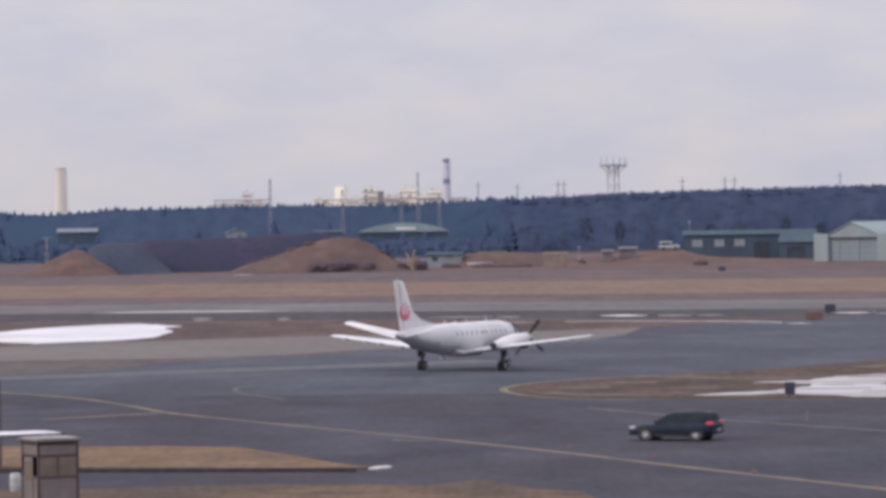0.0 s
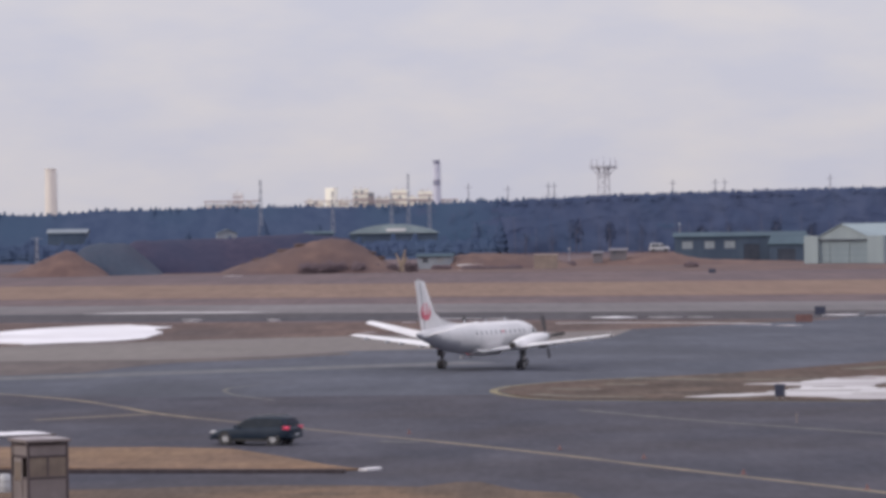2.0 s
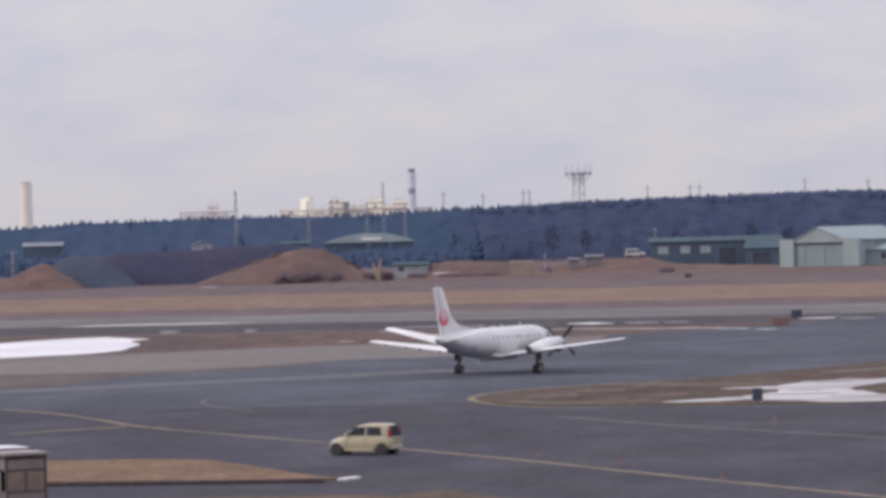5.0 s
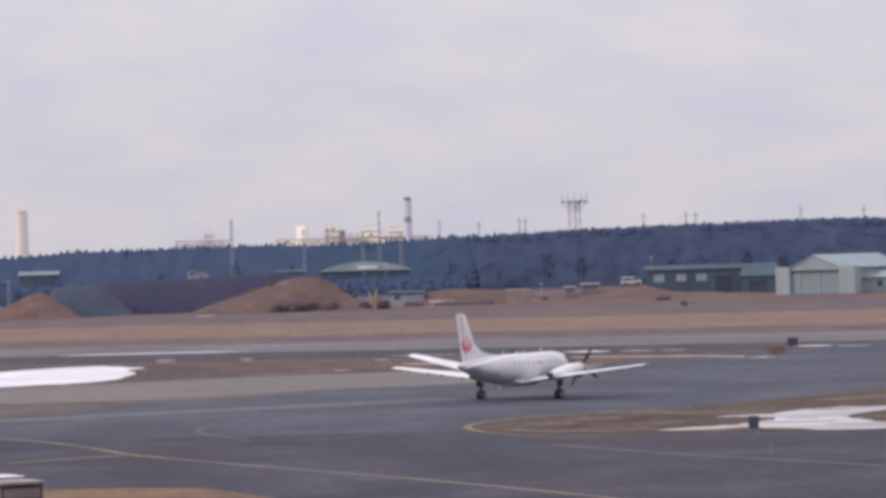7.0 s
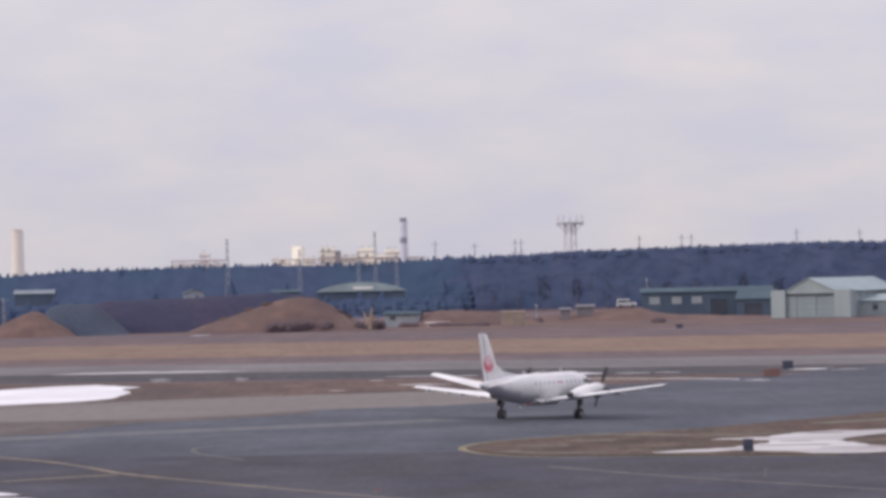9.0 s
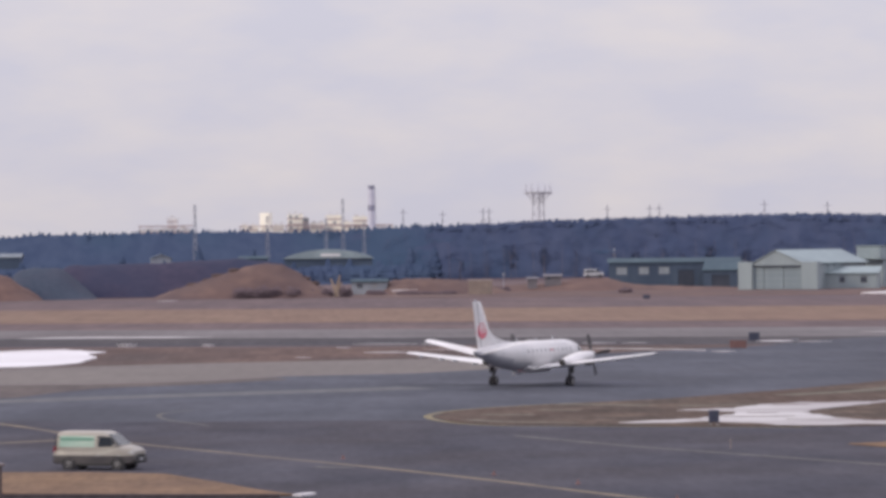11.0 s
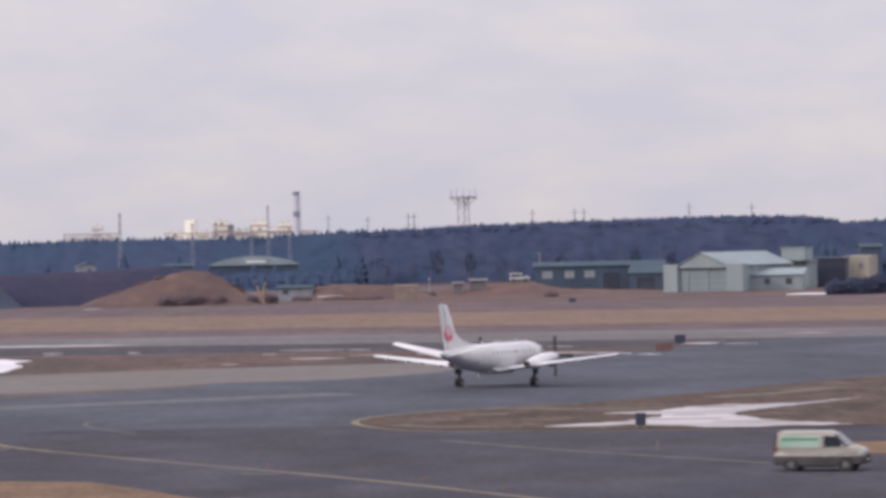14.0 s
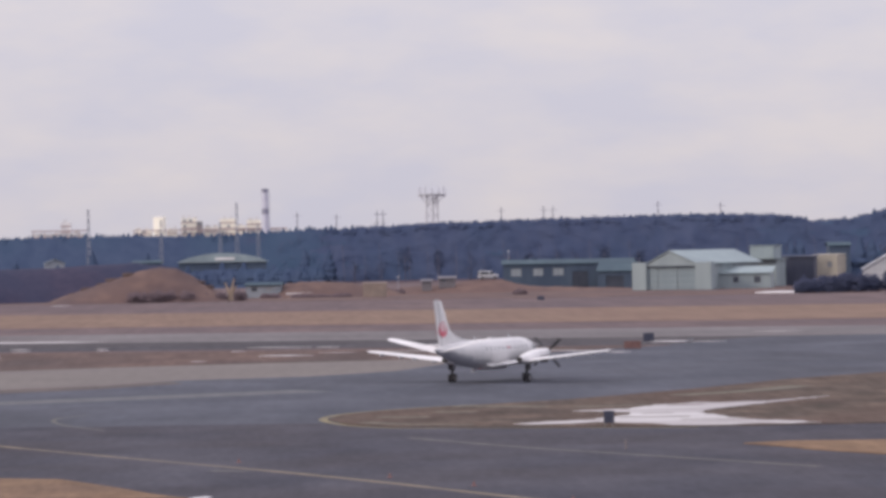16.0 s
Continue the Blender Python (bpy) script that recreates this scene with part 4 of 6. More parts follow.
def dark_suv():
    return vehicle("crossover_car", "blue-black crossover car with lit red tail lights", sized(dict(
        low=M["dark_car"], top=M["dark_car"], width=0.90, wheel=0.33, axles=(1.42, -1.40), rails=True, handle=M["dark_car"], sill=M["trim"],
        bumper_mat=M["dark_car"],
        hull=[(-2.36, 0.62, 0.98, 0.76), (-2.22, 0.38, 1.12, 0.87), (-1.6, 0.28, 1.16, 0.925), (0.0, 0.25, 1.10, 0.93), (0.9, 0.25, 1.07, 0.925),
              (1.5, 0.28, 1.01, 0.90), (2.0, 0.32, 0.93, 0.86), (2.25, 0.36, 0.82, 0.79), (2.38, 0.44, 0.70, 0.66)],
        cabin=[(1.00, -2.30, 1.12, 0.86), (1.22, -2.22, 0.80, 0.82), (1.46, -2.10, 0.40, 0.76), (1.66, -1.98, 0.10, 0.71), (1.71, -1.86, -0.10, 0.64)],
        panes=[[(-0.50, 1.16), (0.72, 1.16), (0.26, 1.54), (-0.50, 1.58)], [(-1.42, 1.16), (-0.58, 1.16), (-0.58, 1.58), (-1.36, 1.57)],
               [(-2.0, 1.26), (-1.50, 1.18), (-1.44, 1.55), (-1.88, 1.50)]],
        front=(1.14, 1.60, 0.86, 0.82), rear=(1.24, 1.60, 0.80, 0.76), lamp=(2.12, 0.78, 0.22, 0.07, 0.66), tail=(-2.17, 1.06, 0.15, 0.075, 0.80),
        tail_mat=STOP, mirror=(0.78, 1.12), seams=(0.72, -0.50), bumpers=[(1, 0.46, 2.32), (-1, 0.55, -2.30)], grille=(2.36, 0.62, 0.09)), 0.93, 0.84))


def cream_kei():
    return vehicle("small_hatchback", "small cream hatchback with tall rear lights", dict(
        rim=M["soot"],
        low=M["cream_car"], top=M["cream_car"], width=0.735, wheel=0.28, axles=(1.28, -1.16), handle=M["cream_car"], sill=M["cream_car"],
        bumper_mat=M["cream_car"],
        hull=[(-1.70, 0.42, 0.92, 0.66), (-1.60, 0.26, 0.98, 0.72), (-1.0, 0.20, 1.00, 0.735), (0.4, 0.19, 0.98, 0.735), (0.9, 0.20, 0.95, 0.73),
              (1.3, 0.22, 0.88, 0.71), (1.56, 0.26, 0.76, 0.66), (1.69, 0.34, 0.62, 0.54)],
        cabin=[(0.88, -1.68, 1.10, 0.70), (1.10, -1.64, 0.86, 0.67), (1.32, -1.58, 0.48, 0.62), (1.46, -1.52, 0.16, 0.58), (1.53, -1.38, -0.10, 0.50)],
        panes=[[(-0.28, 0.98), (0.78, 0.98), (0.30, 1.38), (-0.28, 1.41)], [(-1.16, 0.98), (-0.36, 0.98), (-0.36, 1.41), (-1.10, 1.39)]],
        front=(0.97, 1.42, 0.88, 0.84), rear=(0.94, 1.44, 0.86, 0.86), lamp=(1.46, 0.68, 0.14, 0.09, 0.52), tail=(-1.58, 1.10, 0.07, 0.22, 0.60),
        tail_mat=M["tail_lamp"], mirror=(0.72, 1.02), seams=(0.70, -0.32), bumpers=[(1, 0.36, 1.62), (-1, 0.38, -1.66)], grille=(1.68, 0.54, 0.06)))


def works_van():
    return vehicle("van", "beige and grey van with mint-green film on its rear windows", sized(dict(
        low=M["van_top"], top=M["van_top"], width=0.86, wheel=0.33, axles=(1.42, -1.44), handle=M["silver"], sill=M["trim"], bumper_mat=M["trim"],
        low_label="beige upper body", rim=M["steel"], cladding=0.74,
        hull=[(-2.36, 0.42, 0.98, 0.78), (-2.28, 0.30, 1.04, 0.84), (-1.4, 0.25, 1.06, 0.86), (0.6, 0.25, 1.10, 0.86), (1.2, 0.26, 1.24, 0.855),
              (1.7, 0.28, 1.24, 0.83), (2.16, 0.32, 1.14, 0.78), (2.36, 0.40, 0.96, 0.68)],
        cabin=[(0.86, -2.34, 1.80, 0.835), (1.06, -2.33, 1.64, 0.83), (1.30, -2.31, 1.42, 0.80), (1.60, -2.28, 1.08, 0.76), (1.84, -2.22, 0.80, 0.70),
               (1.93, -2.10, 0.58, 0.62)],
        panes=[[(0.28, 1.16), (1.36, 1.22), (0.96, 1.68), (0.28, 1.72)]],
        films=[([(-2.02, 1.16), (0.06, 1.16), (0.06, 1.72), (-1.96, 1.72)], M["mint"], "mint-green window film"),
               ([(-1.98, 1.48), (0.0, 1.48), (0.0, 1.62), (-1.95, 1.62)], M["mint_dark"], "bar of darker green lettering")],
        front=(1.26, 1.80, 0.88, 0.84), rear=(1.15, 1.75, 0.80, 0.80), lamp=(2.16, 0.88, 0.14, 0.09, 0.62), tail=(-2.29, 1.02, 0.04, 0.16, 0.74),
        tail_mat=M["tail_lamp"], mirror=(1.30, 1.24), seams=(1.30, 0.14), bumpers=[(1, 0.46, 2.32), (-1, 0.46, -2.34)], grille=(2.34, 0.64, 0.16)), 0.945, 1.0))


PLANE, SPIN, ROLL, FLASH = aircraft()
SUV, SUV_WHEELS = dark_suv()
KEI, KEI_WHEELS = cream_kei()
VAN, VAN_WHEELS = works_van()


# ---------------------------------------------------------------- far materials
M.update(
    sand=surface("reddish_sandy_soil", (0.112, 0.072, 0.068), (0.156, 0.100, 0.086), 0.5, (0.6, 0.4, 1), rough=0.95, bump=0.6, c3=(0.108, 0.070, 0.066), big=0.15, spec=0.2),
    sand2=surface("dull_brown_soil", (0.108, 0.072, 0.068), (0.146, 0.096, 0.084), 0.5, (0.5, 0.2, 1), rough=0.95, bump=0.6, c3=(0.092, 0.064, 0.066), big=0.15, spec=0.2),
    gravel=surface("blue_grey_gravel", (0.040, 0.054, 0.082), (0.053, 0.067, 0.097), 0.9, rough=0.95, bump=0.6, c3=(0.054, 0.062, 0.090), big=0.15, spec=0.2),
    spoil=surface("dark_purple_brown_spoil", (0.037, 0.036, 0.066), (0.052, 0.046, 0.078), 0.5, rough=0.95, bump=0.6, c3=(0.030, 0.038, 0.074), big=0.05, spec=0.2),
    # haze is put into the blue of the far needles and twigs
    pine=surface("hazy_pine_needles", (0.049, 0.070, 0.128), (0.063, 0.087, 0.148), 0.25, rough=1.0, c3=(0.049, 0.080, 0.134), big=0.03, per_island=0.07, spec=0.05,
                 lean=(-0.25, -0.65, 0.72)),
    twig=surface("hazy_bare_twigs", (0.054, 0.071, 0.130), (0.068, 0.085, 0.145), 0.2, (1, 1, 0.3), rough=1.0, c3=(0.052, 0.076, 0.137), big=0.04, per_island=0.06, spec=0.05,
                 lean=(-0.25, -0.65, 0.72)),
    bark=surface("grey_bark", (0.085, 0.086, 0.125), (0.115, 0.112, 0.150), 1.5, (1, 1, 0.3), rough=0.95, bump=0.5, spec=0.2),
    shrub=surface("dull_purple_scrub_bushes", (0.122, 0.094, 0.110), (0.146, 0.112, 0.126), 0.8, rough=0.95, per_island=0.08, spec=0.1, lean=(-0.25, -0.65, 0.72)),
    heap_scrub=surface("dry_brown_scrub", (0.098, 0.072, 0.070), (0.122, 0.088, 0.080), 0.8, rough=0.95, per_island=0.08, spec=0.1, lean=(-0.25, -0.65, 0.72)),
    # dark bushes with the blue of haze mixed into their colour
    thicket=surface("hazy_blue_thicket", (0.044, 0.052, 0.092), (0.058, 0.066, 0.110), 0.8, rough=0.95, per_island=0.10, spec=0.1, lean=(-0.25, -0.65, 0.72)),
    # steel of far poles and masts, paled and blued to stand for haze
    pole_steel=surface("hazy_pole_steel", (0.28, 0.285, 0.34), (0.33, 0.335, 0.39), 0.6, rough=0.7),
    mast_steel=surface("hazy_blue_grey_steel", (0.225, 0.240, 0.300), (0.265, 0.280, 0.335), 0.6, rough=0.7),
    rust=surface("rusty_brown_steel", (0.34, 0.27, 0.28), (0.42, 0.335, 0.335), 0.6, rough=0.8),
    # stronger sun on a few works walls, put into their colour
    sunlit=surface("sunlit_white_cladding", (0.95, 0.93, 0.82), (0.98, 0.96, 0.86), 0.4, rough=0.5, c3=(0.94, 0.92, 0.84), big=0.1),
    dull_pane=surface("milky_pane", (0.24, 0.28, 0.31), (0.30, 0.34, 0.37), 0.8, rough=0.3),
    hangar=surface("pale_grey_green_sheet_metal", (0.254, 0.306, 0.332), (0.292, 0.346, 0.370), 0.5, (1, 1, 0.15), rough=0.6, c3=(0.234, 0.284, 0.312), big=0.2,
                   bump=0.1),
    hangar_roof=surface("pale_green_sheet_roof", (0.226, 0.286, 0.306), (0.264, 0.326, 0.346), 0.4, rough=0.7, c3=(0.210, 0.264, 0.286), big=0.12),
    hangar_door=surface("grey_green_door_panels", (0.185, 0.236, 0.272), (0.214, 0.268, 0.304), 0.5, (1, 1, 0.2), rough=0.6, c3=(0.204, 0.254, 0.288), big=0.3),
    hall_roof=surface("pale_green_grey_sheet_roof", (0.245, 0.312, 0.345), (0.290, 0.360, 0.390), 0.4, rough=0.6, c3=(0.19, 0.245, 0.27), big=0.12),
    pale_roof=surface("weathered_pale_roof", (0.160, 0.190, 0.225), (0.200, 0.230, 0.262), 0.5, rough=0.9, c3=(0.150, 0.178, 0.21), big=0.2),
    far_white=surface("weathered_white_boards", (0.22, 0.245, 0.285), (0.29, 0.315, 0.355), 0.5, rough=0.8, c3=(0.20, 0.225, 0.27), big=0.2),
    pale_block=surface("pale_beige_blocks", (0.24, 0.190, 0.165), (0.29, 0.235, 0.205), 0.8, rough=0.9, c3=(0.22, 0.18, 0.16), big=0.3),
    # darkness inside doorways and windows, put into the colour of their panels
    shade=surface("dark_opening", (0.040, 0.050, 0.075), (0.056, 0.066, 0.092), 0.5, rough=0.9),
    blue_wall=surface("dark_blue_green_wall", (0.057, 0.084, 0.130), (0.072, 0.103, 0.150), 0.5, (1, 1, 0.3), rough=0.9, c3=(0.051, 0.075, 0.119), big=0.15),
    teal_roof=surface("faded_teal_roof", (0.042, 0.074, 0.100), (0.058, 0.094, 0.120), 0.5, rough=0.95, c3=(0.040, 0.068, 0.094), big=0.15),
    cream=surface("cream_render", (0.84, 0.80, 0.70), (0.90, 0.87, 0.77), 0.3, rough=0.8, c3=(0.78, 0.76, 0.70), big=0.1),
    dull_cream=surface("dull_cream_render", (0.35, 0.325, 0.28), (0.41, 0.38, 0.325), 0.3, rough=0.8, c3=(0.31, 0.29, 0.26), big=0.1),
    offwhite=surface("off_white_cladding", (0.68, 0.67, 0.68), (0.78, 0.77, 0.76), 0.4, rough=0.7, c3=(0.50, 0.51, 0.54), big=0.12),
    greywall=surface("grey_cladding", (0.20, 0.21, 0.24), (0.28, 0.29, 0.31), 0.4, rough=0.8, c3=(0.17, 0.18, 0.21), big=0.12),
    dull_plant=surface("dull_plant_metal", (0.50, 0.48, 0.48), (0.60, 0.57, 0.56), 0.5, rough=0.8),
    # tower steel with the pale blue of haze in its colour
    hazy_steel=surface("hazy_galvanised_steel", (0.46, 0.46, 0.52), (0.54, 0.54, 0.60), 0.6, rough=0.7),
    # haze put into the three chimney colours, paling them towards the sky
    stack_pale=surface("hazy_stack_paint", (0.54, 0.55, 0.66), (0.62, 0.63, 0.72), 0.3, rough=0.7),
    stack_dark=surface("hazy_dark_blue_band", (0.23, 0.235, 0.33), (0.28, 0.285, 0.38), 0.3, rough=0.7),
    concrete=surface("cream_concrete", (0.76, 0.71, 0.66), (0.82, 0.77, 0.71), 0.15, (1, 1, 0.2), rough=0.85, c3=(0.72, 0.68, 0.64), big=0.05),
    booth=surface("mauve_grey_panel", (0.185, 0.156, 0.158), (0.222, 0.190, 0.190), 1.5, rough=0.6, c3=(0.165, 0.140, 0.142), big=0.6),
    booth_frame=surface("dark_brown_steel", (0.062, 0.047, 0.052), (0.090, 0.070, 0.076), 3, rough=0.6),
    # the grass seen through the glass is put into the pane's colour
    booth_pane=surface("grass_brown_pane", (0.185, 0.148, 0.124), (0.225, 0.182, 0.150), 1.2, rough=0.25, c3=(0.140, 0.112, 0.098), big=0.8),
    sign_dark=surface("navy_back_of_sign", (0.032, 0.038, 0.070), (0.046, 0.052, 0.088), 3, rough=0.7),
    sign_red=surface("faded_red_sign", (0.135, 0.070, 0.068), (0.168, 0.090, 0.084), 2, rough=0.6),
    cone_red=surface("faded_orange_red_plastic", (0.15, 0.074, 0.074), (0.18, 0.086, 0.084), 3, rough=0.55),
    deadwood=surface("bleached_wood", (0.24, 0.185, 0.145), (0.32, 0.25, 0.195), 1.5, (1, 1, 0.3), rough=0.9, bump=0.3),
)


# ---------------------------------------------------------------- heaps of soil and gravel on the far side
def heap(name, label, profile, y, depth, material, seed, rough=0.35, category="mound", kind=""):
    """A heap: its ridge line along x by (x, height), falling off before and behind."""
    x0, x1 = profile[0][0], profile[-1][0]
    nx, ny = max(24, int((x1 - x0) / 0.7)), 24
    bm = B()
    rows = []
    for j in range(ny + 1):
        v = -1 + 2 * j / ny
        row = []
        for i in range(nx + 1):
            x = x0 + (x1 - x0) * i / nx
            h = float(np.interp(x, [p[0] for p in profile], [p[1] for p in profile]))
            f = max(0.0, 1 - abs(v) ** 1.5)
            q = Vector((x * 0.22, v * depth * 0.22, seed * 5.1))
            n = noise.noise(q) + 0.5 * noise.noise(q * 2.7) + 0.25 * noise.noise(q * 6)
            z = h * f + n * rough * min(1.0, h) * f
            row.append(bm.verts.new((x + 0.3 * n, y + v * depth, max(-0.05, z) if f > 0 else -0.05)))
        rows.append(row)
    for a, b in zip(rows, rows[1:]):
        for i in range(nx):
            bm.faces.new((a[i], a[i + 1], b[i + 1], b[i]))
    ob = part(name, bm, material, smooth=True)
    return tagged(ob, label, category, "", kind)


heap("soil_mound", "low heap of reddish sandy soil", [(-96.5, 0), (-94, 1.0), (-88.3, 3.7), (-83, 5.8), (-80.7, 5.3), (-77.5, 2.9), (-73.2, 0)], 893, 13, M["sand"], 1)
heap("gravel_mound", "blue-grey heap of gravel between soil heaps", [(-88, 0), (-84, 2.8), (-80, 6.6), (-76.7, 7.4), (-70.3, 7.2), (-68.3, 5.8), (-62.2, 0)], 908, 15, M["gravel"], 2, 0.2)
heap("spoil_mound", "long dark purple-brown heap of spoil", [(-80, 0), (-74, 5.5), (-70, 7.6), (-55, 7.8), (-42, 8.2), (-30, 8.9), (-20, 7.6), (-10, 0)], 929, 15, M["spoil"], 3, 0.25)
heap("soil_mound", "broad high heap of brown sandy soil", [(-49, 0), (-43.7, 2.0), (-38.6, 3.4), (-36, 4.4), (-31, 6.1), (-27.1, 7.2), (-23.3, 7.7), (-19.5, 7.3),
     (-15.7, 5.5), (-13.2, 3.9), (-10.6, 2.5), (-7, 0)], 893, 15, M["sand2"], 4, 0.3)
heap("earth_bank", "low brown earth bank before the sheds", [(2, 0), (5, 2.9), (9, 3.5), (14, 3.6), (19, 3.2), (23, 2.6), (30, 1.5), (34, 0)], 936, 12, M["sand2"], 5, 0.35)
TRACK_BANK = heap("earth_bank", "long low earth bank topped by a track", [(28, 0), (34, 1.4), (40, 1.6), (47, 2.1), (53, 2.9), (59, 2.9), (63, 1.7), (70, 0.9), (80, 0.6), (98, 0)], 972, 20, M["sand"], 6, 0.25)
sheet("bare_earth", [(-200, 950), (-200, 905), along(880, -60), along(868, 0), along(860, 60), (96, 830), (240, 800), (240, 1000), (0, 1000)], 0.03, M["sand2"],
      "bare brown earth beyond the field", (1, 4), 12, 9, "ground")
snow_scrap(10.5, 921, 9, 3, 70)
sheet("snow_strip", [(105.2, 842), (108.5, 838), (112.5, 834), (115.0, 838), (115.6, 850), (112, 856), (108, 851)], 0.25, M["snow"], "strip of snow before the bushes", (0.3, 0.6), 2, 71, "snow")


# ---------------------------------------------------------------- bushes and trees
def clumps(bm, centre, spread, count, size, rnd, squash=1.0):
    """Small leaf or twig clumps scattered in an oval, turned up and outwards to the light."""
    for _ in range(count):
        d = Vector((rnd.gauss(0, 1), rnd.gauss(0, 1), rnd.gauss(0, 1)))
        d.normalize()
        d *= rnd.uniform(0.25, 1.0) ** 0.5
        c = Vector(centre) + Vector((d.x * spread[0], d.y * spread[1], d.z * spread[2]))
        s = size * rnd.uniform(0.6, 1.5)
        face = (Vector((-0.25, -0.75, 0.62)) + Vector((rnd.gauss(0, 1), rnd.gauss(0, 1), rnd.gauss(0, 1))) * 0.28).normalized()
        u = face.orthogonal().normalized()
        u.rotate(Matrix.Rotation(rnd.uniform(0, math.tau), 3, face))
        w = face.cross(u)
        bm.faces.new([bm.verts.new(c - u * s), bm.verts.new(c + w * s * rnd.uniform(0.7, 1.0)), bm.verts.new(c + u * s * rnd.uniform(0.7, 1.0)), bm.verts.new(c - w * s * 0.8)])


def pine_crown(bm, x, y, h, r, rnd, z0=0.0, low=0.12):
    """Close boughs, whorl over whorl, with uneven tips under a pointed top."""
    k, n = 9, 8
    rings = []
    for i in range(k):
        f = i / k
        z = z0 + h * (low + (1 - low) * f)
        rr = r * (1 - f ** 1.7) * (1.08 if i % 2 else 0.90) * rnd.uniform(0.93, 1.07) + 0.16
        a0 = rnd.uniform(0, 0.5)
        rings.append([bm.verts.new((x + rr * rnd.uniform(0.86, 1.14) * math.cos(a0 + j / n * math.tau), y + rr * math.sin(a0 + j / n * math.tau),
                                    z + h * 0.03 * rnd.uniform(-1, 1))) for j in range(n)])
    top = bm.verts.new((x + rnd.uniform(-0.1, 0.1), y, z0 + h))
    for a, b in zip(rings, rings[1:]):
        for j in range(n):
            m = (j + 1) % n
            bm.faces.new((a[j], a[m], b[m], b[j]))
    for j in range(n):
        bm.faces.new((rings[-1][j], rings[-1][(j + 1) % n], top))


def pine_tree(seed, h, r):
    rnd = random.Random(seed)
    t = thing("pine_tree", "dark pine in a haze-blue colour at the edge of the woods", "tree", group="trees at the edge of the woods")
    bm = B()
    tube(bm, (0, 0, -0.1), (0.15, 0, h * 0.55), 0.22, 0.13, 7)
    tube(bm, (0.15, 0, h * 0.55), (0.05, 0.05, h * 0.97), 0.13, 0.03, 6)
    part("trunk", bm, M["bark"], t)
    bm = B()
    pine_crown(bm, 0, 0, h, r, rnd)
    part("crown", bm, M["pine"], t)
    return t


def bare_tree(seed, h, r):
    rnd = random.Random(seed)
    t = thing("bare_tree", "leafless grey-brown tree at the edge of the woods", "tree", group="trees at the edge of the woods")
    bm = B()
    tube(bm, (0, 0, -0.1), (0.2, 0, h * 0.5), 0.2, 0.12, 7)
    tube(bm, (0.2, 0, h * 0.5), (0, 0, h * 0.95), 0.12, 0.03, 6)
    for k in range(9):
        z = h * rnd.uniform(0.3, 0.8)
        a = rnd.uniform(0, math.tau)
        tube(bm, (0.1, 0, z), (math.cos(a) * r * 0.9, math.sin(a) * r * 0.9, z + h * 0.2), 0.07, 0.02, 5)
    part("trunk", bm, M["bark"], t)
    bm = B()
    clumps(bm, (0, 0, h * 0.62), (r, r, h * 0.38), 150, 0.26, rnd, 2.2)
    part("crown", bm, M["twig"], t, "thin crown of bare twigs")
    return t


ball = B()
bmesh.ops.create_icosphere(ball, subdivisions=1, radius=1.0)
BALL = ([v.co.copy() for v in ball.verts], [[v.index for v in f.verts] for f in ball.faces])
ball.free()


def core(bm, centre, size, rnd):
    """The close-grown inside of a crown: a lumpy oval."""
    vs = []
    for co in BALL[0]:
        k = rnd.uniform(0.72, 1.08)
        vs.append(bm.verts.new((centre[0] + co.x * size[0] * k, centre[1] + co.y * size[1] * k, centre[2] + co.z * size[2] * k)))
    for f in BALL[1]:
        bm.faces.new([vs[i] for i in f])


def skyline(x):
    """Height of the wood's top along x, at 1300 m."""
    return float(np.interp(x, [-260, -145, -127, -108, -71, -41, -15, 12, 40, 60, 96, 146, 165, 176, 182, 194, 206, 240, 330],
                           [15.9, 16.2, 15.4, 16.8, 17.2, 17.2, 16.8, 18.1, 18.7, 19.5, 20.2, 20.8, 20.4, 19.6, 17.8, 18.8, 21.1, 22.2, 23]))


def pineness(x):
    """Share of pines in the wood along x."""
    return float(np.interp(x, [-20, 15, 35, 150, 175, 190], [1.0, 0.7, 0.04, 0.04, 0.22, 0.30]))


